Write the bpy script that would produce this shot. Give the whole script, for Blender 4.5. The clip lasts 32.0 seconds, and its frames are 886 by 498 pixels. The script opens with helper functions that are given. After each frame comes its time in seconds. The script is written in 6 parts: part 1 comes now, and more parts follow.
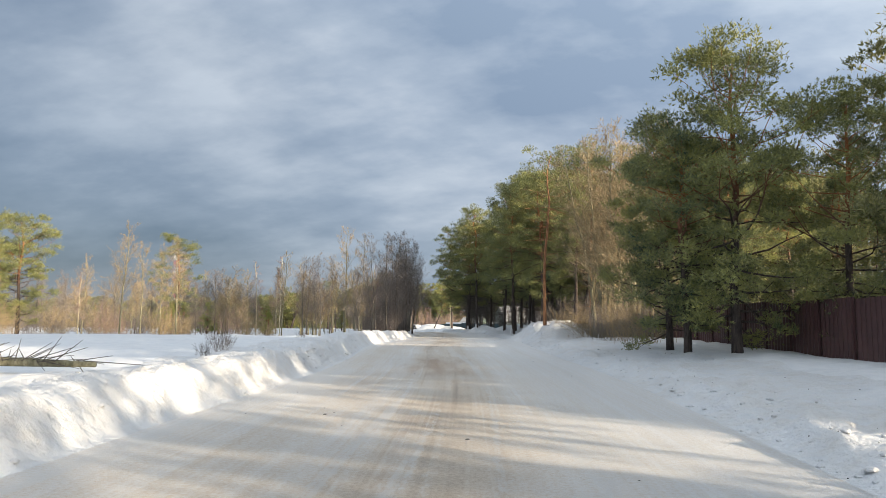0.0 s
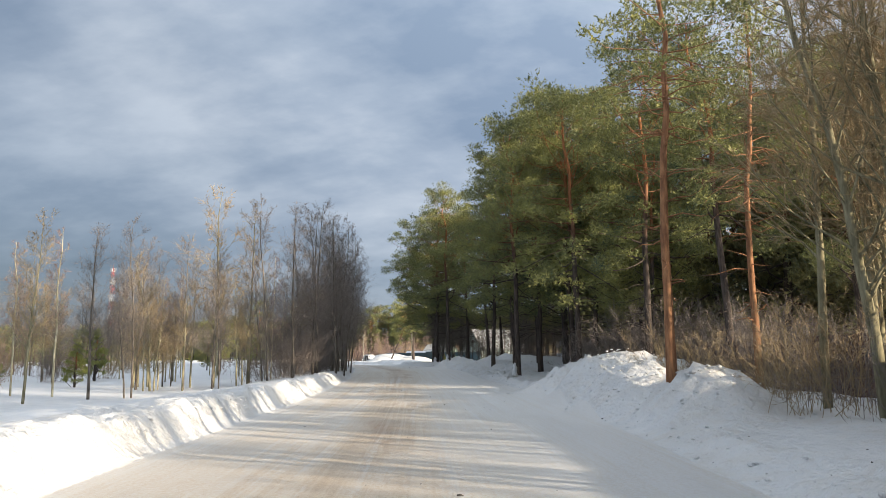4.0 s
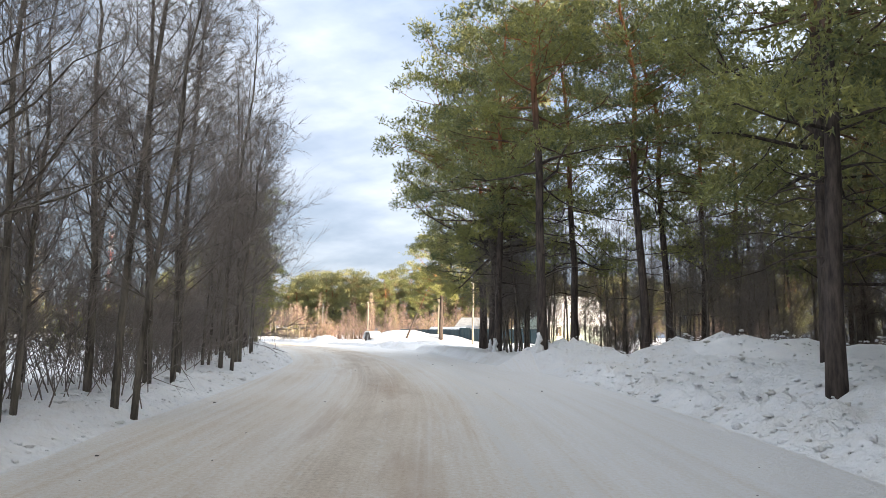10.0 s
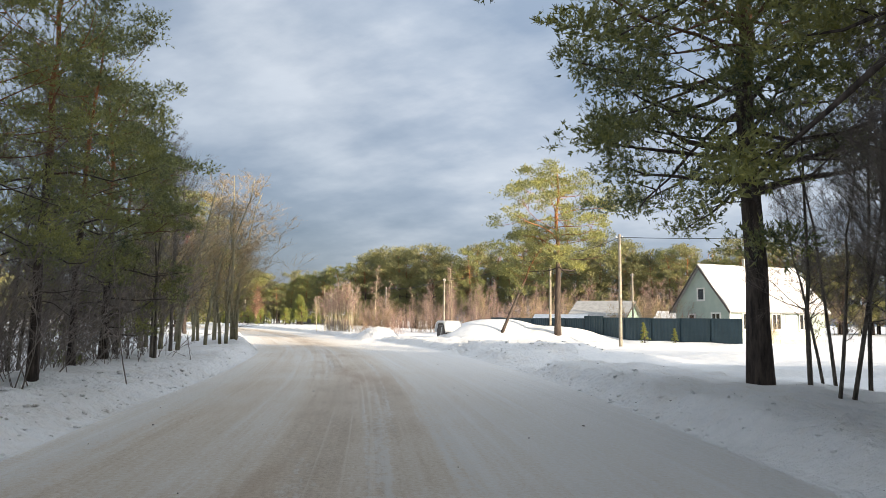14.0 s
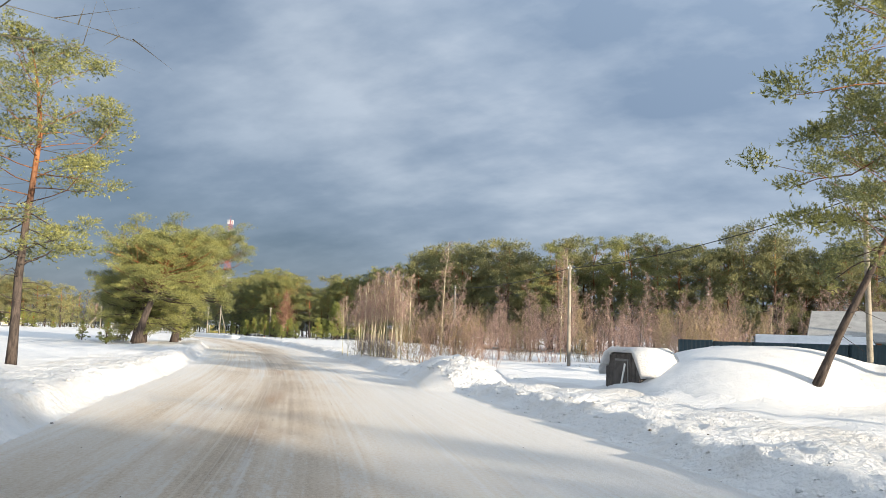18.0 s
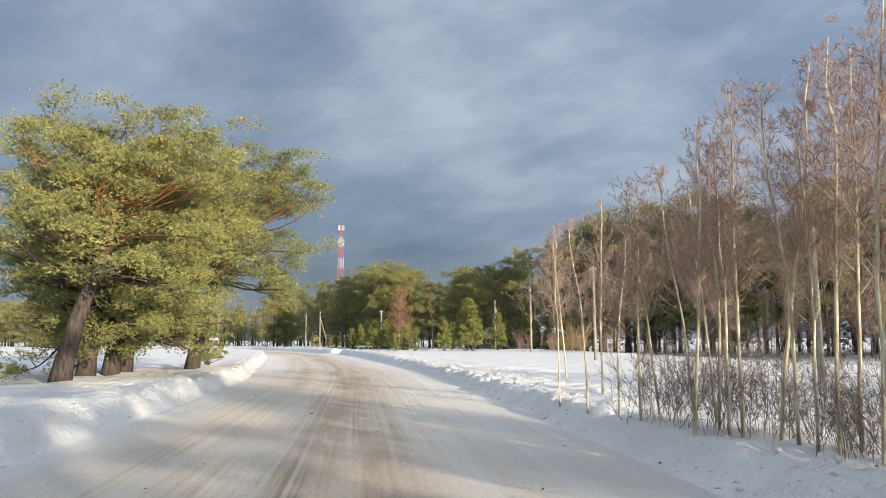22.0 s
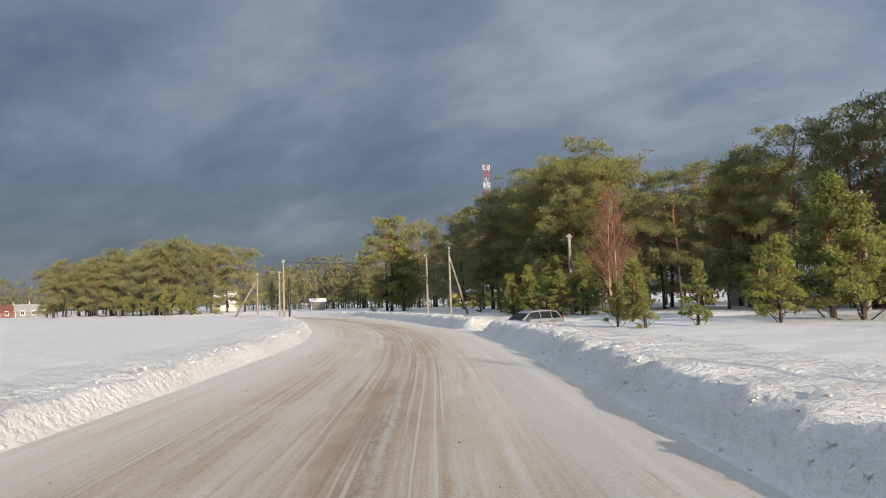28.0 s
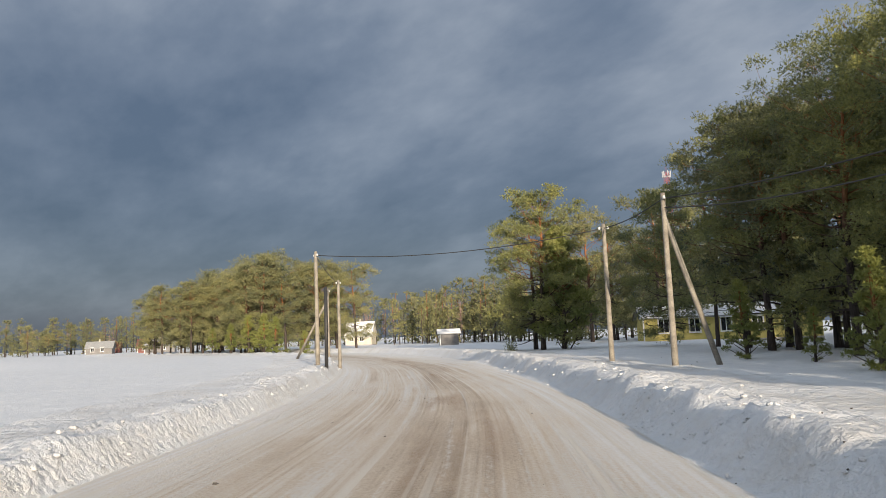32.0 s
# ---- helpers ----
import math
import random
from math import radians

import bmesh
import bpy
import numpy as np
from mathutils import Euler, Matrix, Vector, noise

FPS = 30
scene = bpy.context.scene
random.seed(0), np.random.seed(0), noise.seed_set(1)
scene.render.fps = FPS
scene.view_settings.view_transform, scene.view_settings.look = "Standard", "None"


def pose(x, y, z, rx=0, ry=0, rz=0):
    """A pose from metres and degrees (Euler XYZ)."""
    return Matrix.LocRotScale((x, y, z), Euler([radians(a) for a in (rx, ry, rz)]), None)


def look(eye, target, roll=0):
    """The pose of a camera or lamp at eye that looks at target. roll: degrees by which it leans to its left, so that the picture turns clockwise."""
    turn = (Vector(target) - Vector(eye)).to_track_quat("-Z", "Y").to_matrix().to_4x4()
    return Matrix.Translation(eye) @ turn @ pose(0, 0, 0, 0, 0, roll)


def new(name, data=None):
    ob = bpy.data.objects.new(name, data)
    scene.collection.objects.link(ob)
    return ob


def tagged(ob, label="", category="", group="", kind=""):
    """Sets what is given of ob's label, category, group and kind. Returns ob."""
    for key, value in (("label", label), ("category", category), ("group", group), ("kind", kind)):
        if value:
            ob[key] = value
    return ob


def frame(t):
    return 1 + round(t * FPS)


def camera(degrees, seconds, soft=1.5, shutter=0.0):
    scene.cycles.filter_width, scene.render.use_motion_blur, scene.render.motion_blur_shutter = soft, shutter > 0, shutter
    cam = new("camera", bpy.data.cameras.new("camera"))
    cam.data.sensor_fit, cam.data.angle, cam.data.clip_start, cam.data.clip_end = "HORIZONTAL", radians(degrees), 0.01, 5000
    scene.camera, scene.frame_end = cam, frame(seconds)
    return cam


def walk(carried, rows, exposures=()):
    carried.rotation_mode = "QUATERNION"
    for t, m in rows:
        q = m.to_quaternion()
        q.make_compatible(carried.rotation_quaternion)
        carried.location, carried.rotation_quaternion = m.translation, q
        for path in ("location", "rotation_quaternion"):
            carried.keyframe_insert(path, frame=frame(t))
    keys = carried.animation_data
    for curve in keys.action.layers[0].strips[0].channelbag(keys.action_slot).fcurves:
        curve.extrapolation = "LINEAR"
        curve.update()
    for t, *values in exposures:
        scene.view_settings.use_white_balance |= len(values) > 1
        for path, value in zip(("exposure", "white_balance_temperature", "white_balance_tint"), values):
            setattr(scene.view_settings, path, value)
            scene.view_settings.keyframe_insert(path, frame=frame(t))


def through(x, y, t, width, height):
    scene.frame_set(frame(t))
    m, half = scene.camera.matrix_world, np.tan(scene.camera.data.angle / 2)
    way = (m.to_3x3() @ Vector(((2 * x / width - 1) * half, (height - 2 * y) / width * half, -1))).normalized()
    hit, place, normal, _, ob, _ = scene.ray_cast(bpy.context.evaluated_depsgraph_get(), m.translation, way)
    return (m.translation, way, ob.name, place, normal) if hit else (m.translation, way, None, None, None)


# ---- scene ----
cam = camera(62.0, 32.0, 0.8)
PATH = [
    (0, (1.803, -43.189, 0.152), (1.687, -41.204, 0.374), 0.5),
    (0.5, (1.815, -38.219, 0.235), (1.663, -36.242, 0.494), 0.8),
    (1, (1.803, -33.229, 0.349), (1.61, -31.256, 0.62), 2.0),
    (1.5, (1.808, -28.237, 0.462), (1.735, -26.26, 0.759), 0.2),
    (2, (1.725, -23.459, 0.551), (1.637, -21.483, 0.845), -1.0),
    (2.5, (1.387, -18.802, 0.672), (1.355, -16.824, 0.965), 0.2),
    (4.5, (-0.155, -0.202, 1.247), (-0.168, 1.777, 1.536), -0.5),
    (5, (-0.641, 4.377, 1.302), (-0.818, 6.35, 1.574), 1.5),
    (5.5, (-0.826, 8.965, 1.335), (-1.075, 10.923, 1.662), 4.0),
    (6, (-0.833, 13.735, 1.379), (-0.936, 15.715, 1.641), 1.5),
    (6.5, (-0.906, 18.6, 1.405), (-0.999, 20.582, 1.656), -0.7),
    (7, (-0.952, 23.388, 1.44), (-1.03, 25.366, 1.729), -0.8),
    (7.5, (-1.127, 28.147, 1.334), (-1.173, 30.133, 1.565), -1.1),
    (8, (-1.378, 32.928, 1.152), (-1.468, 34.895, 1.504), -1.1),
    (8.5, (-1.692, 37.749, 1.113), (-1.843, 39.714, 1.453), 1.0),
    (9, (-2.078, 42.591, 1.164), (-2.201, 44.561, 1.486), 0.1),
    (9.5, (-2.371, 47.338, 1.258), (-2.606, 49.309, 1.5), 1.1),
    (10, (-2.616, 51.982, 1.355), (-2.702, 53.967, 1.588), 0.6),
    (10.5, (-2.824, 56.572, 1.476), (-2.995, 58.561, 1.597), 1.3),
    (11, (-3.038, 61.138, 1.573), (-3.242, 63.124, 1.689), 1.1),
    (11.5, (-3.443, 65.684, 1.678), (-3.615, 67.674, 1.785), 4.0),
    (12, (-3.979, 70.215, 1.732), (-4.23, 72.197, 1.822), 2.0),
    (12.5, (-4.569, 74.733, 1.752), (-4.76, 76.719, 1.898), 1.5),
    (13, (-5.255, 79.239, 1.724), (-5.415, 81.227, 1.874), 1.1),
    (13.5, (-5.93, 83.723, 1.736), (-6.143, 85.704, 1.911), 1.0),
    (14, (-6.817, 88.277, 1.841), (-7.13, 90.243, 2.035), 0.7),
    (14.5, (-7.901, 93.045, 1.964), (-8.313, 94.995, 2.136), -0.2),
    (16.5, (-12.874, 111.963, 2.0), (-13.244, 113.921, 2.165), 0.9),
    (17, (-14.348, 116.47, 2.047), (-14.761, 118.417, 2.248), 2.4),
    (17.5, (-15.849, 120.881, 2.07), (-16.272, 122.824, 2.284), 1.9),
    (18, (-17.381, 125.344, 2.066), (-17.829, 127.28, 2.298), 1.9),
    (18.5, (-19.055, 129.833, 2.098), (-19.587, 131.747, 2.323), 2.1),
    (19, (-20.907, 134.362, 2.009), (-21.49, 136.267, 2.18), 1.8),
    (19.5, (-22.834, 138.994, 1.907), (-23.553, 140.854, 2.056), 2.3),
    (20, (-24.845, 143.61, 1.885), (-25.61, 145.453, 2.016), 0.9),
    (20.5, (-26.921, 148.183, 1.89), (-27.613, 150.051, 2.066), 0.3),
    (21, (-29.154, 152.835, 1.89), (-29.847, 154.697, 2.121), 0.1),
    (21.5, (-31.454, 157.432, 1.897), (-32.171, 159.282, 2.145), -0.4),
    (22, (-33.677, 161.984, 1.962), (-34.416, 163.826, 2.206), -0.3),
    (22.5, (-35.853, 166.653, 1.985), (-36.645, 168.472, 2.235), 0.5),
    (23, (-38.133, 171.243, 1.945), (-38.916, 173.074, 2.124), -0.6),
    (23.5, (-40.572, 175.793, 1.923), (-41.353, 177.625, 2.108), -0.1),
    (24, (-43.043, 180.369, 1.964), (-43.899, 182.168, 2.142), -0.4),
    (24.5, (-45.442, 184.912, 1.935), (-46.329, 186.691, 2.156), -0.3),
    (26.5, (-55.275, 202.361, 2.1), (-56.311, 204.064, 2.264), -3.0),
    (27, (-57.862, 206.554, 2.125), (-58.86, 208.269, 2.375), -2.1),
    (27.5, (-60.56, 210.687, 2.108), (-61.646, 212.36, 2.252), -2.5),
    (28, (-63.357, 214.7, 2.082), (-64.457, 216.365, 2.215), -1.9),
    (28.5, (-66.182, 218.877, 2.078), (-67.328, 220.508, 2.235), -3.2),
    (29, (-69.023, 223.196, 2.128), (-70.254, 224.758, 2.342), -2.9),
    (29.3, (-70.77, 225.781, 2.181), (-72.131, 227.229, 2.408), 0.7),
    (29.5, (-71.916, 227.503, 2.189), (-73.235, 228.99, 2.403), 2.3),
    (30, (-74.785, 231.783, 2.197), (-76.085, 233.295, 2.355), 0.1),
    (30.5, (-77.731, 235.865, 2.104), (-79.096, 237.31, 2.326), 0.0),
    (31, (-80.755, 239.994, 2.034), (-82.169, 241.384, 2.297), -1.0),
    (31.2, (-82.035, 241.687, 2.018), (-83.411, 243.113, 2.282), -0.9),
    (31.5, (-84.038, 244.271, 1.992), (-85.475, 245.639, 2.242), -1.7),
    (32, (-87.346, 248.522, 1.983), (-88.787, 249.889, 2.215), -2.3),
]
walk(cam, [(t, look(eye, target, roll)) for t, eye, target, roll in PATH], [(0, 0.97, 6450, 11), (5, 0.97, 6420, 12), (8, 1.56, 6460, 13), (9, 1.84, 6650, 13), (10, 1.88, 6750, 14), (12.5, 1.55, 6850, 13), (14.5, 1.12, 6600, 12), (17, 1.00, 6350, 11), (20, 0.75, 6200, 10), (22, 0.76, 6250, 12), (24, 0.48, 6120, 14), (27, 0.30, 6300, 13), (32, 0.32, 6300, 13)])

# ---- light and air ----
SUN_DIR = Vector((0.866, -0.5, 0.0))          # towards the low winter sun
SUN_EL = radians(11.0)
to_sun = Vector((SUN_DIR.x * math.cos(SUN_EL), SUN_DIR.y * math.cos(SUN_EL), math.sin(SUN_EL)))
sun = new("sun", bpy.data.lights.new("sun", "SUN"))
sun.data.energy, sun.data.angle, sun.data.color = 5.0, radians(0.6), (1.0, 0.84, 0.62)
sun.matrix_world = look(to_sun * 300, (0, 0, 0))


class Nodes:
    """Short hand for a node tree."""

    def __init__(self, tree):
        self.tree = tree
        tree.nodes.clear()

    def add(self, kind, **props):
        n = self.tree.nodes.new(kind)
        for k, v in props.items():
            if k == "blend":
                n.blend_type = v
            elif k == "op":
                n.operation = v
            elif k == "dtype":
                n.data_type = v
            elif k == "sky":
                n.sky_type = v
        return n

    def link(self, a, b):
        self.tree.links.new(a, b)

    def noise(self, vec, scale, detail=4.0, rough=0.55):
        n = self.add("ShaderNodeTexNoise")
        n.inputs["Scale"].default_value, n.inputs["Detail"].default_value, n.inputs["Roughness"].default_value = scale, detail, rough
        if vec is not None:
            self.link(vec, n.inputs["Vector"])
        return n.outputs["Fac"]

    def ramp(self, fac, stops):
        n = self.add("ShaderNodeValToRGB")
        while len(n.color_ramp.elements) < len(stops):
            n.color_ramp.elements.new(0.5)
        for e, (at, col) in zip(n.color_ramp.elements, stops):
            e.position = at
            e.color = (*col, 1.0) if isinstance(col, tuple) else (col, col, col, 1.0)
        self.link(fac, n.inputs["Fac"])
        return n.outputs["Color"]

    def math(self, op, a, b=None, clamp=False):
        n = self.add("ShaderNodeMath", op=op)
        n.use_clamp = clamp
        for i, v in enumerate((a, b)):
            if v is None:
                continue
            if isinstance(v, (int, float)):
                n.inputs[i].default_value = v
            else:
                self.link(v, n.inputs[i])
        return n.outputs[0]

    def mix(self, fac, a, b, blend="MIX"):
        n = self.add("ShaderNodeMixRGB", blend=blend)
        for i, v in zip((0, 1, 2), (fac, a, b)):
            if isinstance(v, (int, float)):
                n.inputs[i].default_value = v
            elif isinstance(v, tuple):
                n.inputs[i].default_value = (*v, 1.0)
            else:
                self.link(v, n.inputs[i])
        return n.outputs[0]

    def mapped(self, vec, scale=(1, 1, 1), loc=(0, 0, 0), rot=(0, 0, 0)):
        n = self.add("ShaderNodeMapping")
        n.inputs["Scale"].default_value, n.inputs["Location"].default_value, n.inputs["Rotation"].default_value = scale, loc, rot
        self.link(vec, n.inputs["Vector"])
        return n.outputs[0]


world = bpy.data.worlds.new("winter_sky")
scene.world = world
world.use_nodes = True
w = Nodes(world.node_tree)
sky = w.add("ShaderNodeTexSky", sky="NISHITA")
sky.sun_disc, sky.sun_elevation, sky.sun_rotation, sky.dust_density = False, SUN_EL, radians(120), 1.5
coord = w.add("ShaderNodeTexCoord").outputs["Generated"]
sep = w.add("ShaderNodeSeparateXYZ")
w.link(coord, sep.inputs[0])
# cloud deck: a plane overhead seen in perspective, so that its banks lie flat near the horizon
up = w.math("MAXIMUM", sep.outputs["Z"], 0.0)
den = w.math("ADD", up, 0.34)
deck = w.add("ShaderNodeCombineXYZ")
w.link(w.math("DIVIDE", sep.outputs["X"], den), deck.inputs[0])
w.link(w.math("DIVIDE", sep.outputs["Y"], den), deck.inputs[1])
n1 = w.noise(w.mapped(deck.outputs[0], (1.15, 1.45, 1), (3.1, 1.7, 0), (0, 0, 0.5)), 1.0, 5.0, 0.52)
n2 = w.noise(w.mapped(deck.outputs[0], (3.0, 4.6, 1), (7.3, 2.2, 0), (0, 0, 0.5)), 1.0, 6.0, 0.58)
clouds = w.math("ADD", w.math("MULTIPLY", n1, 0.66), w.math("MULTIPLY", n2, 0.34))
# the deck is dark slate away from the sun and pale towards and above it
anti = w.math("ADD", w.math("MULTIPLY", sep.outputs["X"], -0.94), w.math("MULTIPLY", sep.outputs["Y"], 0.34))
dark = w.ramp(w.math("ADD", w.math("MULTIPLY", anti, 0.5), 0.5), [(0.46, 0.16), (0.62, 0.37), (0.74, 0.54), (0.82, 0.74), (0.90, 0.86)])
pale_cloud = w.ramp(clouds, [(0.38, (0.26, 0.33, 0.43)), (0.50, (0.46, 0.52, 0.59)), (0.63, (0.76, 0.78, 0.79))])
dark_cloud = w.ramp(clouds, [(0.38, (0.066, 0.097, 0.148)), (0.50, (0.124, 0.160, 0.216)), (0.65, (0.24, 0.285, 0.340))])
both = w.mix(dark, pale_cloud, dark_cloud)
# overhead the deck is brighter, low down it sinks into blue haze
high = w.ramp(sep.outputs["Z"], [(0.0, (0.49, 0.55, 0.65)), (0.12, (0.64, 0.675, 0.745)), (0.36, (1.02, 1.02, 1.02)), (0.62, (1.45, 1.42, 1.36)), (0.9, (1.8, 1.75, 1.65))])
both = w.mix(1.0, both, high, "MULTIPLY")
bg_cloud, bg_sky, out = w.add("ShaderNodeBackground"), w.add("ShaderNodeBackground"), w.add("ShaderNodeOutputWorld")
w.link(both, bg_cloud.inputs["Color"])
w.link(sky.outputs["Color"], bg_sky.inputs["Color"])
bg_cloud.inputs["Strength"].default_value = 0.70
bg_sky.inputs["Strength"].default_value = 0.014
total = w.add("ShaderNodeAddShader")
w.link(bg_cloud.outputs[0], total.inputs[0])
w.link(bg_sky.outputs[0], total.inputs[1])
w.link(total.outputs[0], out.inputs[0])


# ---- materials ----
def material(name):
    m = bpy.data.materials.new(name)
    m.use_nodes = True
    n = Nodes(m.node_tree)
    bsdf, out = n.add("ShaderNodeBsdfPrincipled"), n.add("ShaderNodeOutputMaterial")
    n.link(bsdf.outputs[0], out.inputs[0])
    return m, n, bsdf, out


def bump(n, bsdf, height, strength, distance):
    b = n.add("ShaderNodeBump")
    b.inputs["Strength"].default_value, b.inputs["Distance"].default_value = strength, distance
    n.link(height, b.inputs["Height"])
    n.link(b.outputs[0], bsdf.inputs["Normal"])


def plain(name, low, high, rough=0.6, scale=3.0, metal=0.0, relief=0.0):
    """A surface whose colour drifts between two tones at two scales."""
    m, n, bsdf, _ = material(name)
    at = n.add("ShaderNodeTexCoord").outputs["Object"]
    a, b = n.noise(at, scale, 5.0), n.noise(at, scale * 9, 3.0)
    f = n.math("ADD", n.math("MULTIPLY", a, 0.65), n.math("MULTIPLY", b, 0.35))
    n.link(n.ramp(f, [(0.35, low), (0.65, high)]), bsdf.inputs["Base Color"])
    bsdf.inputs["Roughness"].default_value, bsdf.inputs["Metallic"].default_value = rough, metal
    if relief:
        bump(n, bsdf, b, 0.6, relief)
    return m


def snow_material(name, dirt, relief=0.21):
    m, n, bsdf, _ = material(name)
    at = n.add("ShaderNodeTexCoord").outputs["Object"]
    big, mid, fine = n.noise(at, 0.35, 4.0), n.noise(at, 2.2, 5.0, 0.6), n.noise(at, 11.0, 4.0, 0.65)
    clean = n.ramp(mid, [(0.3, (0.68, 0.69, 0.70)), (0.7, (0.80, 0.80, 0.80))])
    soiled = n.ramp(fine, [(0.3, (0.40, 0.365, 0.315)), (0.7, (0.64, 0.61, 0.565))])
    spots = n.ramp(n.math("ADD", n.math("MULTIPLY", big, 0.5), n.math("MULTIPLY", mid, 0.5)), [(0.46, 0.0), (0.66, dirt)])
    n.link(n.mix(spots, clean, soiled), bsdf.inputs["Base Color"])
    bsdf.inputs["Roughness"].default_value = 0.65
    bsdf.inputs["Specular IOR Level"].default_value = 0.25
    h = n.math("ADD", n.math("MULTIPLY", mid, 0.6), n.math("MULTIPLY", fine, 0.4))
    lumps = n.add("ShaderNodeTexVoronoi")
    lumps.inputs["Scale"].default_value = 5.5
    n.link(at, lumps.inputs["Vector"])
    h = n.math("SUBTRACT", h, n.math("MULTIPLY", lumps.outputs["Distance"], dirt * 0.45))
    h = n.math("ADD", h, n.math("MULTIPLY", n.noise(at, 34.0, 3.0, 0.6), 0.12))
    bump(n, bsdf, h, 0.9, relief)
    return m


SNOW = snow_material("field_snow", 0.12, 0.10)
DRIFT_SNOW = snow_material("drift_snow", 0.04, 0.05)
BANK_SNOW = snow_material("ploughed_snow", 0.55)
SOILED_SNOW = snow_material("soiled_snow", 1.0)


def road_material():
    m, n, bsdf, _ = material("packed_snow_road")
    uv = n.add("ShaderNodeTexCoord").outputs["UV"]
    s = n.add("ShaderNodeSeparateXYZ")
    n.link(uv, s.inputs[0])
    wander = n.math("MULTIPLY", n.math("SUBTRACT", n.noise(n.mapped(uv, (0.0, 0.03, 1)), 1.0, 2.0), 0.5), 2.2)
    across = n.math("DIVIDE", n.math("ADD", n.math("ADD", s.outputs["X"], wander), 9.0), 16.0)
    worn = n.ramp(across, [(0.0, 0.10), (0.22, 0.30), (0.34, 0.72), (0.42, 0.60), (0.48, 0.95), (0.555, 0.85), (0.62, 0.55), (0.72, 0.30), (1.0, 0.05)])
    sanded = n.ramp(n.math("DIVIDE", s.outputs["Y"], 600.0), [(0.20, 0.70), (0.52, 0.82), (0.66, 0.84)])
    worn = n.math("MULTIPLY", worn, sanded)
    speckle = n.noise(uv, 15.0, 6.0, 0.8)
    streak = n.noise(n.mapped(uv, (1.1, 0.05, 1)), 1.0, 4.0, 0.6)
    patch = n.noise(n.mapped(uv, (0.5, 0.22, 1)), 1.0, 7.0, 0.68)
    # sand worked into the packed snow
    f = n.math("MULTIPLY", worn, n.math("ADD", n.math("MULTIPLY", streak, 0.75), n.math("MULTIPLY", patch, 1.15)))
    f = n.math("ADD", f, n.math("MULTIPLY", n.math("SUBTRACT", speckle, 0.5), 1.35))
    # sheaves of tyre grooves that wander along the lanes
    sway = n.math("MULTIPLY", n.noise(n.mapped(uv, (0.0, 0.022, 1), (0, 4.4, 0)), 1.0, 1.0), 2.4)
    groove = n.math("SINE", n.math("MULTIPLY", n.math("ADD", s.outputs["X"], sway), 46.0))
    sheaf = n.ramp(n.noise(n.mapped(uv, (0.85, 0.022, 1), (5.2, 0, 0)), 1.0, 3.0, 0.6), [(0.49, 0.0), (0.55, 1.0)])
    sheaf = n.math("MULTIPLY", sheaf, n.ramp(n.noise(n.mapped(uv, (1.5, 0.5, 1)), 1.0, 5.0, 0.7), [(0.36, 0.0), (0.54, 1.0)]))
    groove = n.math("MULTIPLY", n.math("MULTIPLY", groove, sheaf), n.math("SINE", n.math("MULTIPLY", n.math("ADD", s.outputs["X"], sway), 6.3)))
    late = n.ramp(n.math("DIVIDE", s.outputs["Y"], 640.0), [(0.45, 0.45), (0.62, 1.25)])
    groove = n.math("MULTIPLY", groove, late)
    f = n.math("ADD", f, n.math("MULTIPLY", groove, -0.07))
    # loose crumbs of clean snow pressed into strips beside the tracks
    strip = n.math("ADD", n.noise(n.mapped(uv, (1.9, 0.035, 1), (9.1, 2.0, 0)), 1.0, 4.0, 0.6), n.math("MULTIPLY", n.math("SUBTRACT", n.noise(n.mapped(uv, (9.0, 3.0, 1)), 1.0, 5.0, 0.8), 0.5), 0.60))
    strip = n.ramp(strip, [(0.57, 0.0), (0.66, 1.0)])
    # single tyre lines, long and thin, that break off and begin again
    across_line = n.math("ADD", s.outputs["X"], n.math("MULTIPLY", sway, 0.6))
    lane = n.add("ShaderNodeCombineXYZ")
    n.link(across_line, lane.inputs[0])
    n.link(s.outputs["Y"], lane.inputs[1])
    line = n.noise(n.mapped(lane.outputs[0], (4.6, 0.016, 1), (2.7, 6.0, 0)), 1.0, 4.0, 0.66)
    broken = n.ramp(n.noise(n.mapped(uv, (0.9, 0.12, 1), (1.3, 8.0, 0)), 1.0, 4.0, 0.65), [(0.42, 0.15), (0.58, 1.0)])
    line = n.math("MULTIPLY", n.math("MULTIPLY", n.math("SUBTRACT", line, 0.5), broken), n.math("ADD", late, 0.25))
    f = n.math("SUBTRACT", f, n.math("MULTIPLY", line, 1.15))
    # chips of ice and grit
    chips = n.ramp(n.noise(n.mapped(uv, (26.0, 17.0, 1), (4.0, 1.0, 0)), 1.0, 3.0, 0.7), [(0.64, 0.0), (0.70, 1.0)])
    f = n.math("ADD", f, n.math("MULTIPLY", chips, n.math("MULTIPLY", worn, 0.30)))
    col = n.ramp(f, [(0.06, (0.78, 0.775, 0.77)), (0.34, (0.72, 0.685, 0.635)), (0.62, (0.62, 0.53, 0.425)), (0.98, (0.36, 0.275, 0.195))])
    # reddish sand lies in spots along the crown of the road
    rust = n.ramp(n.noise(n.mapped(uv, (0.75, 0.10, 1), (6.6, 3.1, 0)), 1.0, 5.0, 0.65), [(0.52, 0.0), (0.66, 1.0)])
    rust = n.math("MULTIPLY", rust, n.ramp(across, [(0.38, 0.0), (0.50, 0.85), (0.62, 0.0)]))
    col = n.mix(rust, col, (0.40, 0.275, 0.18))
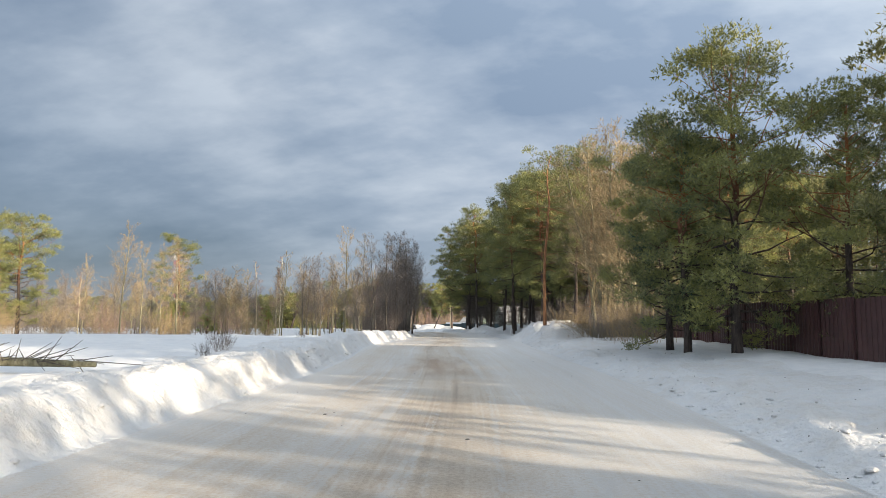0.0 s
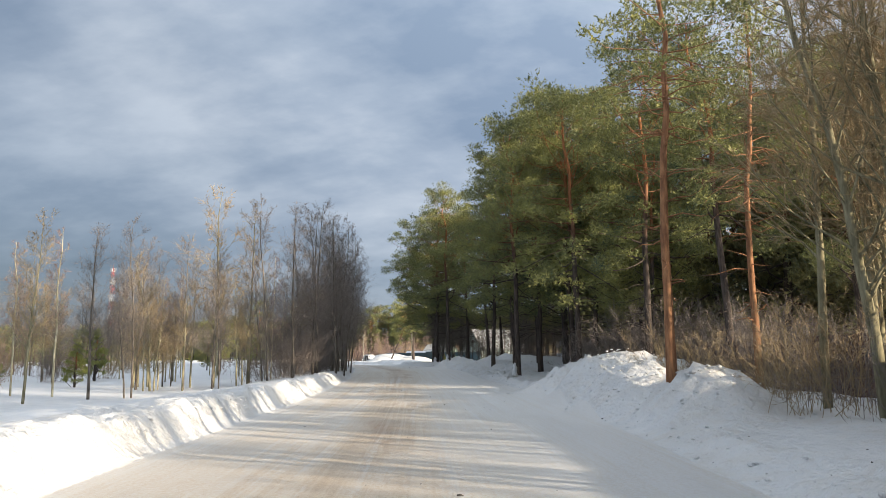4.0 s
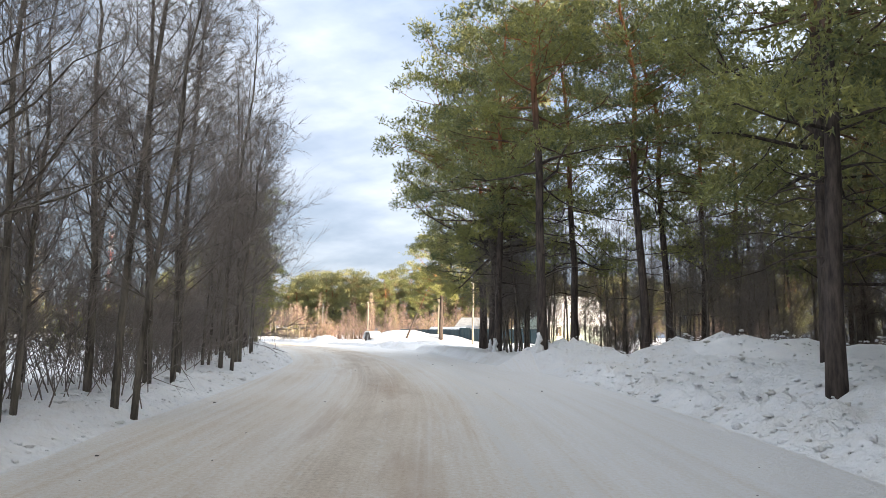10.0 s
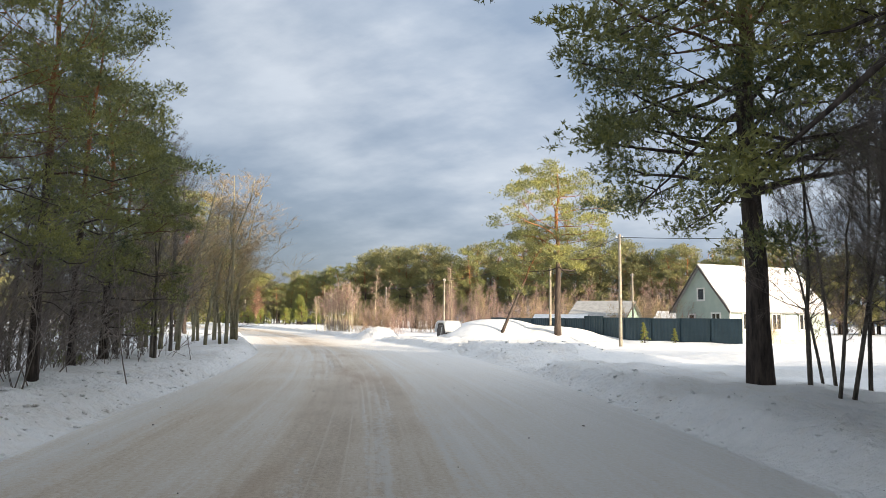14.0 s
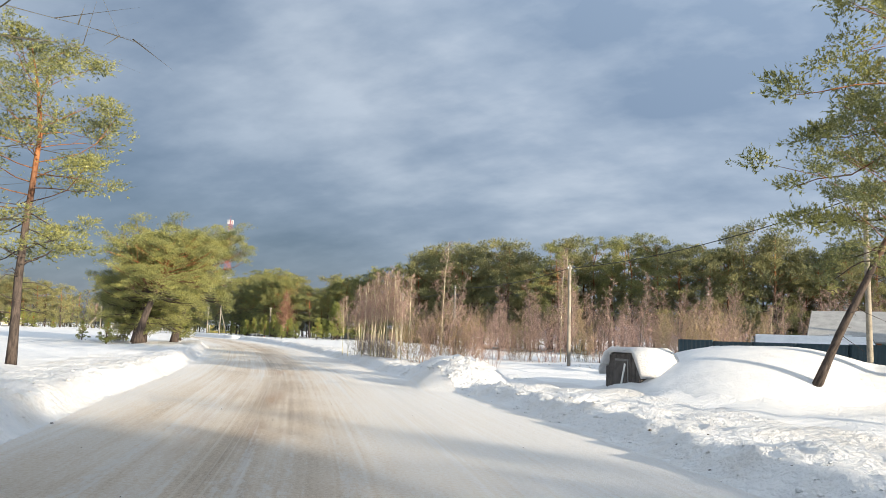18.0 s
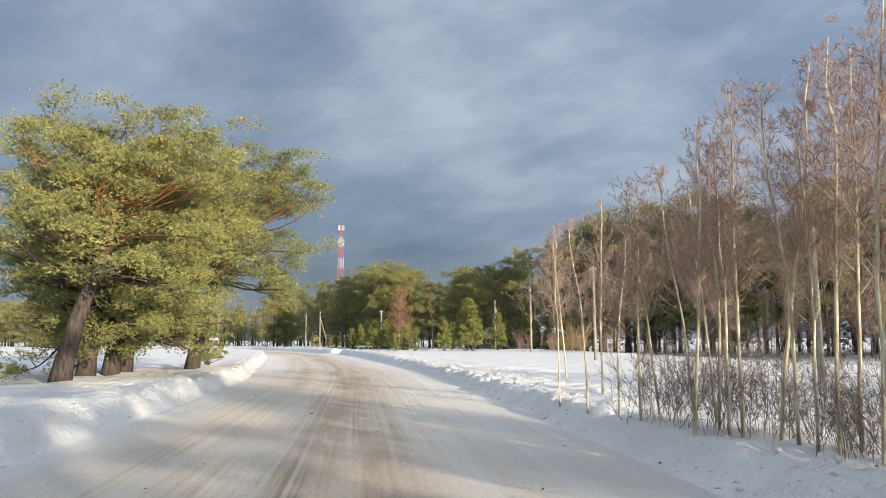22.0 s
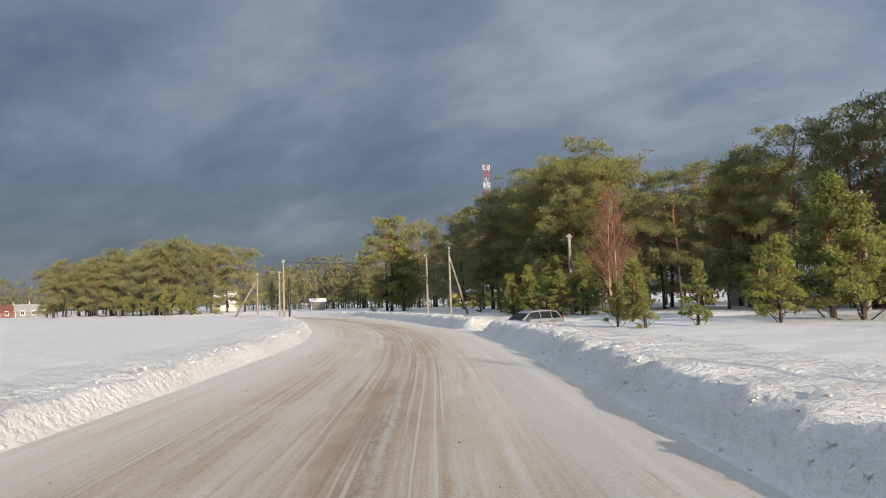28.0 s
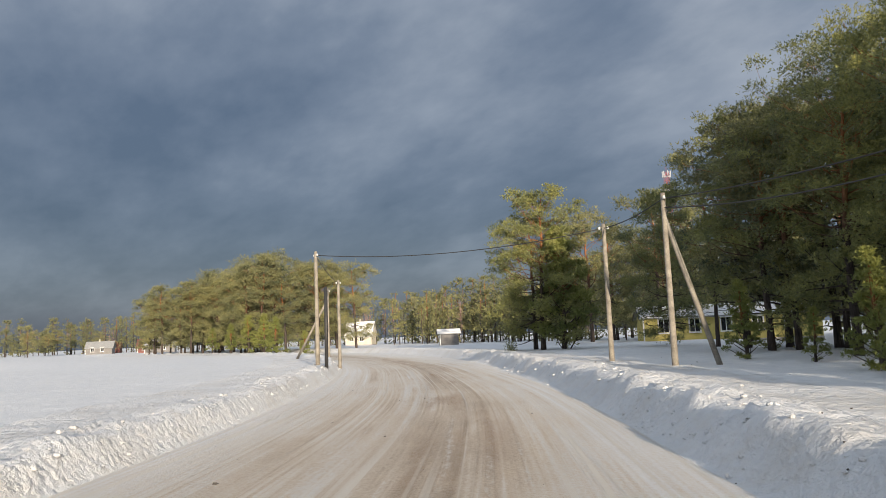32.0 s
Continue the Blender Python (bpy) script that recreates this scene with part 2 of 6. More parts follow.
    col = n.mix(n.math("MULTIPLY", strip, 0.62), col, (0.70, 0.69, 0.67))
    ridge = n.math("ADD", n.noise(n.mapped(lane.outputs[0], (11.0, 0.03, 1), (8.4, 1.0, 0)), 1.0, 2.0, 0.5), n.math("MULTIPLY", n.math("SUBTRACT", speckle, 0.5), 0.22))
    ridge = n.ramp(ridge, [(0.54, 0.0), (0.60, 1.0)])
    tread = n.ramp(n.noise(n.mapped(lane.outputs[0], (0.8, 0.03, 1), (3.3, 5.0, 0)), 1.0, 3.0, 0.6), [(0.44, 0.0), (0.56, 1.0)])
    ridge = n.math("MULTIPLY", n.math("MULTIPLY", ridge, tread), n.math("MULTIPLY", late, 0.62))
    col = n.mix(ridge, col, (0.74, 0.70, 0.63))
    n.link(col, bsdf.inputs["Base Color"])
    n.link(n.ramp(f, [(0.2, 0.6), (0.9, 0.42)]), bsdf.inputs["Roughness"])
    bsdf.inputs["Specular IOR Level"].default_value = 0.3
    h = n.math("ADD", n.math("MULTIPLY", groove, 0.07), n.math("MULTIPLY", speckle, 1.6))
    h = n.math("ADD", h, n.math("MULTIPLY", strip, 0.25))
    h = n.math("ADD", h, n.math("MULTIPLY", line, 0.9))
    h = n.math("ADD", h, n.math("MULTIPLY", ridge, 0.45))
    bump(n, bsdf, h, 0.8, 0.06)
    return m


ROAD = road_material()


def bark_material(name, low, high, upper=None, z0=0.35, z1=0.6):
    """Bark with vertical cracks; upper: the tone that the bark takes higher up the stem."""
    m, n, bsdf, _ = material(name)
    tc = n.add("ShaderNodeTexCoord")
    at = tc.outputs["Object"]
    crack = n.noise(n.mapped(at, (9, 9, 1.6)), 1.0, 5.0, 0.65)
    col = n.ramp(crack, [(0.35, low), (0.68, high)])
    if upper:
        s = n.add("ShaderNodeSeparateXYZ")
        n.link(tc.outputs["Generated"], s.inputs[0])
        f = n.math("ADD", s.outputs["Z"], n.math("MULTIPLY", n.math("SUBTRACT", n.noise(at, 0.8, 3.0), 0.5), 0.25))
        col = n.mix(n.ramp(f, [(z0, 0.0), (z1, 1.0)]), col, n.ramp(crack, [(0.3, upper[0]), (0.7, upper[1])]))
    n.link(col, bsdf.inputs["Base Color"])
    bsdf.inputs["Roughness"].default_value = 0.9
    bsdf.inputs["Specular IOR Level"].default_value = 0.1
    bump(n, bsdf, crack, 0.8, 0.03)
    return m


PINE_BARK = bark_material("pine_bark", (0.038, 0.032, 0.030), (0.125, 0.100, 0.086), ((0.20, 0.080, 0.035), (0.40, 0.18, 0.082)), 0.42, 0.68)
ORANGE_PINE = bark_material("orange_pine_bark", (0.17, 0.085, 0.05), (0.42, 0.22, 0.115))
ORANGE_BIRCH = bark_material("orange_birch_bark", (0.20, 0.12, 0.075), (0.55, 0.40, 0.29))
BIRCH_BARK = bark_material("birch_bark", (0.26, 0.22, 0.13), (0.74, 0.68, 0.50))
GREY_BARK = bark_material("grey_bark", (0.065, 0.056, 0.048), (0.24, 0.21, 0.175))
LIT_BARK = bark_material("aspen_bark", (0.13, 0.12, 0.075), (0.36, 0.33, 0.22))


def leaf_material(name, low, high, through=0.2, clump=0.8):
    """Foliage: the tone drifts from clump to clump, a little from blade to blade and from tree to tree."""
    m, n, bsdf, out = material(name)
    at = n.add("ShaderNodeTexCoord").outputs["Object"]
    isl = n.add("ShaderNodeNewGeometry").outputs["Random Per Island"]
    own = n.add("ShaderNodeObjectInfo").outputs["Random"]
    drift = n.ramp(n.noise(at, clump, 3.0, 0.6), [(0.32, 0.0), (0.68, 1.0)])
    f = n.math("ADD", n.math("MULTIPLY", drift, 0.45), n.math("ADD", n.math("MULTIPLY", isl, 0.33), n.math("MULTIPLY", own, 0.22)))
    col = n.ramp(f, [(0.08, low), (0.92, high)])
    n.link(col, bsdf.inputs["Base Color"])
    bsdf.inputs["Roughness"].default_value = 0.5
    bsdf.inputs["Specular IOR Level"].default_value = 0.3
    tl, mx = n.add("ShaderNodeBsdfTranslucent"), n.add("ShaderNodeMixShader")
    n.link(col, tl.inputs["Color"])
    mx.inputs[0].default_value = through
    n.link(bsdf.outputs[0], mx.inputs[1])
    n.link(tl.outputs[0], mx.inputs[2])
    n.link(mx.outputs[0], out.inputs[0])
    return m


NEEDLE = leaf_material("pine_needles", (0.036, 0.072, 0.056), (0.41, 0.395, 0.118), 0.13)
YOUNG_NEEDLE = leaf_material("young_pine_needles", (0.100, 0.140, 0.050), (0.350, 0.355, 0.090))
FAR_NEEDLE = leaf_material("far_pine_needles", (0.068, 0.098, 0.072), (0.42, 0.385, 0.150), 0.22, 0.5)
TWIG = leaf_material("bare_twigs", (0.10, 0.084, 0.074), (0.27, 0.228, 0.20), 0.0)
RED_TWIG = leaf_material("birch_twigs", (0.19, 0.122, 0.102), (0.42, 0.295, 0.245), 0.0)
DARK_RED_TWIG = leaf_material("red_birch_twigs", (0.13, 0.062, 0.045), (0.30, 0.145, 0.10), 0.0)
TAN_TWIG = leaf_material("willow_twigs", (0.20, 0.145, 0.08), (0.42, 0.32, 0.18), 0.0)


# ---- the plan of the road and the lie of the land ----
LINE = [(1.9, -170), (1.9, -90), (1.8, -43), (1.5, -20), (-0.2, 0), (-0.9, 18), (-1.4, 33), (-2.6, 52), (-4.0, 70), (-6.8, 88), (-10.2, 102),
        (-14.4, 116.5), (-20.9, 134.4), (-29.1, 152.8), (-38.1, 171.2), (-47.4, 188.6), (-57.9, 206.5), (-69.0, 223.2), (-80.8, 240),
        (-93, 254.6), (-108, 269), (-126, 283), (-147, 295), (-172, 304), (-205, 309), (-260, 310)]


def glide(points, step):
    """Even steps along a smooth line through the points."""
    p = np.array(points, float)
    q = np.vstack([2 * p[0] - p[1], p, 2 * p[-1] - p[-2]])
    fine = []
    for i in range(1, len(q) - 2):
        for u in np.linspace(0, 1, 40, endpoint=False):
            a, b, c, d = q[i - 1:i + 3]
            fine.append(0.5 * (2 * b + (c - a) * u + (2 * a - 5 * b + 4 * c - d) * u * u + (3 * b - a - 3 * c + d) * u ** 3))
    fine = np.array(fine)
    run = np.r_[0, np.cumsum(np.linalg.norm(np.diff(fine, axis=0), axis=1))]
    at = np.arange(0, run[-1], step)
    return np.c_[np.interp(at, run, fine[:, 0]), np.interp(at, run, fine[:, 1])], at


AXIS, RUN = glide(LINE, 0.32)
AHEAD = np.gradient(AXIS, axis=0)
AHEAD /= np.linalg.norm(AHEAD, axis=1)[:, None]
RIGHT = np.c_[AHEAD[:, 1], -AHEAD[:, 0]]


def land(y):
    """The lie of the land: it rises gently along the first part of the road."""
    return np.interp(y, [-400, -43, 0, 40, 72, 95, 1000], [-1.95, -1.75, -0.75, -0.65, -0.2, 0.0, 0.1])


def left_edge(y):
    return np.interp(y, [-140, -30, -10, 10, 40, 55, 65, 90, 104, 128, 146, 157, 165, 182, 196, 211, 226, 236, 246, 258, 300],
                     [5.4, 5.5, 4.8, 4.9, 5.0, 4.7, 5.3, 4.6, 5.0, 4.8, 5.7, 5.6, 5.8, 6.1, 6.0, 6.8, 6.6, 6.6, 6.2, 6.1, 5.7])


def right_edge(y):
    return np.interp(y, [-140, -12, 32, 54, 71, 84, 90, 107, 131, 147, 158, 175, 195, 213, 247, 257, 275, 300],
                     [3.8, 4.3, 6.3, 5.3, 5.7, 5.8, 4.6, 5.5, 6.0, 5.6, 4.4, 3.9, 3.6, 3.3, 3.4, 2.8, 2.8, 5.0])


def left_bank(y):
    return np.interp(y, [-140, 20, 45, 60, 110, 125, 150, 200, 225, 260, 300], [0.75, 0.75, 0.62, 0.3, 0.3, 0.45, 0.58, 0.50, 0.46, 0.54, 0.58])


def right_bank(y):
    return np.interp(y, [-140, 20, 45, 60, 86, 110, 125, 160, 180, 200, 225, 260, 300], [0.22, 0.25, 0.3, 0.3, 0.5, 0.45, 0.40, 0.40, 0.40, 0.42, 0.58, 0.72, 0.6])


def opening(y):
    """Where side ways and drives leave the road to the right (1) and where the bank runs on (0)."""
    o = np.zeros_like(y)
    for a, b in ((113.0, 121.0), (247.8, 252.6)):
        o = np.maximum(o, np.clip((y - a) / 1.6, 0, 1) * np.clip((b - y) / 1.6, 0, 1))
    return o * o * (3 - 2 * o)


def ease(x):
    x = np.clip(x, 0, 1)
    return x * x * (3 - 2 * x)


def verge(y, e, side):
    """Height over the land at e metres beyond the road's edge, before the small lumps."""
    if side < 0:
        h = left_bank(y)
        low = np.where(y < 112, 0.40 - 1.0 * ease((e - 3.5) / 6.0) * ease((y - 12) / 20.0), 0.38)
        crest = 0.85 - 0.35 * ease((y - 196) / 14)
    else:
        h = right_bank(y)
        low = np.where(y < 40, 0.30 + 0.25 * ease((e - 2) / 5), 0.36)
        low = np.where(y > 150, 0.32 + 0.2 * ease((y - 205) / 25), low)
        low = np.where((y > 80) & (y < 112), 0.36 - 0.45 * ease((e - 5.5) / 3), low)
        low = low + 0.50 * ease((y - 52) / 6) * ease((84 - y) / 5) * ease((e - 0.8) / 3.2)
        crest = 1.0
    up = ease(e / crest) * h
    z = up + (low - h) * ease((e - crest - 0.2) / 2.6) * 1.0
    if side > 0:
        z = z * (1 - opening(y) * (1 - ease((e - 14) / 8)))
    return z


PILES = []   # heaps of cleared snow: x, y, half length, half width, turn, height


def heaps(x, y, piles):
    z = np.zeros_like(x)
    for px, py, a, b, turn, h in piles:
        c, s = math.cos(radians(turn)), math.sin(radians(turn))
        u, v = ((x - px) * c + (y - py) * s) / a, (-(x - px) * s + (y - py) * c) / b
        r = np.sqrt(u * u + v * v)
        z = np.maximum(z, h * (1 - ease(r ** 1.5)) ** 0.8)
    return z


PILES += [(9.3, 33.5, 5.6, 3.6, 0, 1.9), (6.6, 20.5, 4.6, 2.2, 82, 1.5), (6.9, 27.0, 5.0, 2.5, 84, 1.65), (7.4, 15.6, 3.4, 2.4, 70, 1.45), (1.5, 83.9, 4.0, 2.1, -40, 1.2), (7.4, 80.0, 6.4, 3.0, -25, 1.5), (12.5, 79.0, 5.0, 3.0, 0, 1.35), (-10.2, 128.5, 4.2, 1.7, -35, 0.75), (-7.0, 126.0, 4.0, 2.0, 0, 0.8),
          (-24.8, 159.6, 2.7, 2.0, -25, 1.05), (-23.2, 154.6, 3.1, 2.3, -55, 1.08), (-16.0, 173.0, 5, 3, 0, 0.6)]


DOMES = [(-12.2, 153.4, 6.4, 6.2, 4, 2.0), (-8.0, 152.6, 7.0, 5.2, 0, 1.45)]   # smooth drifts over the cellar


def rough(x, y, size, seed):
    """Smooth pseudo-noise from crossed waves, about -1 to 1."""
    r = np.random.RandomState(seed)
    z = np.zeros_like(x)
    for _ in range(9):
        a, k, p = r.uniform(0, 6.283), 6.283 / (size * r.uniform(0.6, 1.9)), r.uniform(0, 6.283)
        z = z + np.sin((x * math.cos(a) + y * math.sin(a)) * k + p)
    return z / 4.2


def surface(x, y, d, row_y):
    """Height of the ground at a place d metres off the road's line."""
    L, R = left_edge(row_y), right_edge(row_y)
    z = np.where(d < -L, verge(row_y, -d - L, -1), np.where(d > R, verge(row_y, d - R, 1), 0.0))
    e = np.maximum(-d - L, d - R)
    k = ease(e / 0.9) * (1 - 0.5 * ease((row_y - 200) / 12) * ease((e - 1.4) / 1.2))
    z = z + k * (0.075 * (1 - 0.75 * ease((e - 3.5) / 4)) * rough(x, y, 0.9, 4) + 0.085 * rough(x, y, 3.2, 5) + 0.10 * ease((e - 6) / 8) * rough(x, y, 14, 6))
    z = z + k * (1 - ease((e - 1.6) / 2.0)) * 0.07 * rough(x, y, 0.45, 8)
    z = z + np.where(d > 0, 1, 0) * k * (1 - ease((e - 3.0) / 3.0)) * 0.14 * ease((row_y - 42) / 6) * ease((80 - row_y) / 6) * rough(x, y, 0.7, 15)
    run = y + 0.35 * np.sin(y * 0.9) + 0.5 * d
    fluted = ease((e - 0.1) / 0.4) * (1 - ease((e - 0.9) / 0.9)) * np.where(d < 0, ease((44 - row_y) / 10), 0.0)
    cut = ease((e - 0.05) / 0.25) * (1 - ease((e - 0.5) / 0.5)) * np.where(d < 0, ease((row_y - 196) / 10), 0.0)
    z = z + cut * 0.07 * (np.abs(np.sin(run * 5.1 + 1.7 * np.sin(run * 0.7))) ** 0.7 - 0.6)
    z = z + fluted * 0.13 * (np.abs(np.sin(run * 2.3)) ** 0.7 - 0.6)
    z = z + np.where(e < 0, 0.012 * rough(d, y * 0.05, 0.8, 9), 0)
    z = np.maximum(z, heaps(x, y, DOMES) * (1 + 0.03 * rough(x, y, 2.5, 13)))
    h = heaps(x, y, PILES)
    z = np.maximum(z, h * (1 + 0.15 * rough(x, y, 1.3, 11) + 0.10 * rough(x, y, 0.55, 12)))
    dip = 1 - ease(np.sqrt(((x + 84.0) / 4.6) ** 2 + ((y - 256.0) / 4.6) ** 2) * 1.5 - 0.5)
    z = z * (1 - dip) - 0.30 * dip
    return z + land(y)


def ground_z(x, y):
    i = int(np.argmin((AXIS[:, 0] - x) ** 2 + (AXIS[:, 1] - y) ** 2))
    d = float((x - AXIS[i, 0]) * RIGHT[i, 0] + (y - AXIS[i, 1]) * RIGHT[i, 1])
    X, Y, D, RY = (np.array([v], float) for v in (x, y, max(-40, min(40, d)), AXIS[i, 1]))
    return float(surface(X, Y, D, RY)[0])


# ---- mesh helpers ----
def make_mesh(name, verts, faces, mat, smooth=False, uv=None):
    """A mesh from arrays; all faces have the same number of corners."""
    verts, faces = np.asarray(verts, np.float32), np.asarray(faces, np.int32)
    me = bpy.data.meshes.new(name)
    k = faces.shape[1]
    me.vertices.add(len(verts))
    me.vertices.foreach_set("co", verts.ravel())
    me.loops.add(faces.size)
    me.loops.foreach_set("vertex_index", faces.ravel())
    me.polygons.add(len(faces))
    me.polygons.foreach_set("loop_start", np.arange(0, faces.size, k, dtype=np.int32))
    me.polygons.foreach_set("loop_total", np.full(len(faces), k, dtype=np.int32))
    if uv is not None:
        me.uv_layers.new(name="plan").data.foreach_set("uv", np.asarray(uv, np.float32)[faces.ravel()].ravel())
    me.update(calc_edges=True)
    me.validate()
    me.materials.append(mat)
    if smooth:
        me.polygons.foreach_set("use_smooth", np.ones(len(faces), bool))
    return me


def piece(name, me, parent=None, label="", place=None):
    ob = new(name, me)
    if parent is not None:
        ob.parent = parent
    if place is not None:
        ob.matrix_basis = place
    if label:
        tagged(ob, label)
    return ob


def part(name, bm, mat, parent=None, label="", smooth=False, place=None):
    """Links a bmesh as one object under a thing or a part."""
    me = bpy.data.meshes.new(name)
    bmesh.ops.recalc_face_normals(bm, faces=bm.faces)
    bm.to_mesh(me)
    bm.free()
    me.materials.append(mat)
    if smooth:
        me.polygons.foreach_set("use_smooth", np.ones(len(me.polygons), bool))
    return piece(name, me, parent, label, place)


def box(bm, x0, x1, y0, y1, z0, z1, m=None):
    vs = [bm.verts.new((x, y, z)) for z in (z0, z1) for y in (y0, y1) for x in (x0, x1)]
    for f in ((0, 2, 3, 1), (4, 5, 7, 6), (0, 1, 5, 4), (2, 6, 7, 3), (0, 4, 6, 2), (1, 3, 7, 5)):
        bm.faces.new([vs[i] for i in f])
    if m is not None:
        bmesh.ops.transform(bm, matrix=m, verts=vs)
    return vs


def slab(x0, x1, y0, y1, z0, z1, bevel=0.0):
    bm = bmesh.new()
    box(bm, x0, x1, y0, y1, z0, z1)
    if bevel:
        bmesh.ops.bevel(bm, geom=bm.edges[:], offset=bevel, segments=2, affect="EDGES")
    return bm


def prism(outline, axis, a, b):
    """A bmesh solid: an outline of (u, v) pairs drawn out along an axis from a to b."""
    bm = bmesh.new()
    put = {"x": lambda u, v, k: (k, u, v), "y": lambda u, v, k: (u, k, v), "z": lambda u, v, k: (u, v, k)}[axis]
    ends = [[bm.verts.new(put(u, v, k)) for u, v in outline] for k in (a, b)]
    bm.faces.new(ends[0])
    bm.faces.new(ends[1][::-1])
    for i in range(len(outline)):
        j = (i + 1) % len(outline)
        bm.faces.new((ends[0][i], ends[0][j], ends[1][j], ends[1][i]))
    return bm


def rods(p0, p1, r0, r1, sides=3):
    """Tapered rods between the points of two arrays, as verts and quads."""
    p0, p1 = np.asarray(p0, float), np.asarray(p1, float)
    r0, r1 = np.broadcast_to(r0, len(p0)), np.broadcast_to(r1, len(p0))
    d = p1 - p0
    d /= np.maximum(np.linalg.norm(d, axis=1), 1e-6)[:, None]
    ref = np.where(np.abs(d[:, 2:3]) > 0.9, [[1.0, 0, 0]], [[0, 0, 1.0]])
    u = np.cross(d, ref)
    u /= np.linalg.norm(u, axis=1)[:, None]
    v = np.cross(d, u)
    a = np.arange(sides) * 2 * np.pi / sides
    ring = u[:, None] * np.cos(a)[None, :, None] + v[:, None] * np.sin(a)[None, :, None]
    verts = np.concatenate([p0[:, None] + ring * r0[:, None, None], p1[:, None] + ring * r1[:, None, None]], 1).reshape(-1, 3)
    k = np.arange(sides)
    quad = np.stack([k, (k + 1) % sides, sides + (k + 1) % sides, sides + k], 1)
    faces = (np.arange(len(p0))[:, None, None] * 2 * sides + quad[None]).reshape(-1, 4)
    return verts, faces


def tube(points, radii, sides=8, cap=True):
    """One bent round bar as verts and quads, its rings shared between the bends."""
    p, r = np.asarray(points, float), np.asarray(radii, float)
    d = np.gradient(p, axis=0)
    d /= np.linalg.norm(d, axis=1)[:, None]
    ref = np.array([1.0, 0, 0]) if abs(d[0, 2]) > 0.7 else np.array([0, 0, 1.0])
    u = np.cross(d, ref)
    u /= np.linalg.norm(u, axis=1)[:, None]
    v = np.cross(d, u)
    a = np.arange(sides) * 2 * np.pi / sides
    verts = (p[:, None] + (u[:, None] * np.cos(a)[None, :, None] + v[:, None] * np.sin(a)[None, :, None]) * r[:, None, None]).reshape(-1, 3)
    faces = []
    for i in range(len(p) - 1):
        for k in range(sides):
            faces.append((i * sides + k, i * sides + (k + 1) % sides, (i + 1) * sides + (k + 1) % sides, (i + 1) * sides + k))
    if cap:
        n = len(verts)
        verts = np.vstack([verts, p[-1:], p[:1]])
        last = (len(p) - 1) * sides
        for k in range(0, sides, 2):
            faces.append((last + k, last + (k + 1) % sides, last + (k + 2) % sides, n))
            faces.append((k + 2 if k + 2 < sides else 0, k + 1, k, n + 1))
    return verts, np.array(faces)


def joined(*pairs):
    vs, fs, n = [], [], 0
    for v, f in pairs:
        if len(v):
            vs.append(v)
            fs.append(np.asarray(f) + n)
            n += len(v)
    return np.vstack(vs), np.vstack(fs)


GOLD = (1 + 5 ** 0.5) / 2
ICO_V = np.array([(-1, GOLD, 0), (1, GOLD, 0), (-1, -GOLD, 0), (1, -GOLD, 0), (0, -1, GOLD), (0, 1, GOLD), (0, -1, -GOLD), (0, 1, -GOLD), (GOLD, 0, -1), (GOLD, 0, 1), (-GOLD, 0, -1), (-GOLD, 0, 1)]) / (1 + GOLD ** 2) ** 0.5
ICO_F = np.array([(0, 11, 5), (0, 5, 1), (0, 1, 7), (0, 7, 10), (0, 10, 11), (1, 5, 9), (5, 11, 4), (11, 10, 2), (10, 7, 6), (7, 1, 8), (3, 9, 4), (3, 4, 2), (3, 2, 6), (3, 6, 8), (3, 8, 9), (4, 9, 5), (2, 4, 11), (6, 2, 10), (8, 6, 7), (9, 8, 1)])


# ---- road, verges and open ground ----
def sheet(name, mat, offsets, label, category, lift=0.0):
    """A strip of ground along the road. offsets(y): the distances of its columns from the road's line, for each row."""
    ry = AXIS[:, 1]
    D = offsets(ry)
    X, Y = AXIS[:, :1] + RIGHT[:, :1] * D, AXIS[:, 1:] + RIGHT[:, 1:] * D
    Z = surface(X, Y, D, np.broadcast_to(ry[:, None], D.shape)) + lift
    outer = np.abs(D) > np.abs(D[:, [0, -1]]).max(1)[:, None] - 0.01
    Z = np.where(outer & (np.abs(D) > 20), Z - 0.6, Z)
    n, k = D.shape
    i, j = np.meshgrid(np.arange(n - 1), np.arange(k - 1), indexing="ij")
    a = i * k + j
    faces = np.stack([a, a + 1, a + k + 1, a + k], -1).reshape(-1, 4)
    uv = np.stack([D, np.broadcast_to(RUN[:, None], D.shape)], -1).reshape(-1, 2)
    me = make_mesh(name, np.stack([X, Y, Z], -1).reshape(-1, 3), faces, mat, True, uv)
    return tagged(new(name, me), label, category, kind="structure")


def road_columns(y):
    u = np.linspace(0, 1, 21)[None]
    return -left_edge(y)[:, None] * (1 - u) + right_edge(y)[:, None] * u


BEYOND = np.array([0, .12, .25, .38, .5, .62, .75, .9, 1.05, 1.2, 1.4, 1.6, 1.9, 2.2, 2.6, 3.0, 3.5, 4.1, 4.8, 5.6, 6.5, 7.5, 8.7, 10, 12, 14.5, 17.5, 21, 26, 33])
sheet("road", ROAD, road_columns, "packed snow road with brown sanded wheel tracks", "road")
NEAR, FAR = BEYOND[BEYOND < 5.0], BEYOND[BEYOND > 4.5]
sheet("snow_verge_west", BANK_SNOW, lambda y: -left_edge(y)[:, None] - NEAR[::-1][None], "ploughed snow bank along the road", "snow bank")
sheet("snow_verge_east", BANK_SNOW, lambda y: right_edge(y)[:, None] + NEAR[None], "lumpy ploughed snow bank along the road", "snow bank")
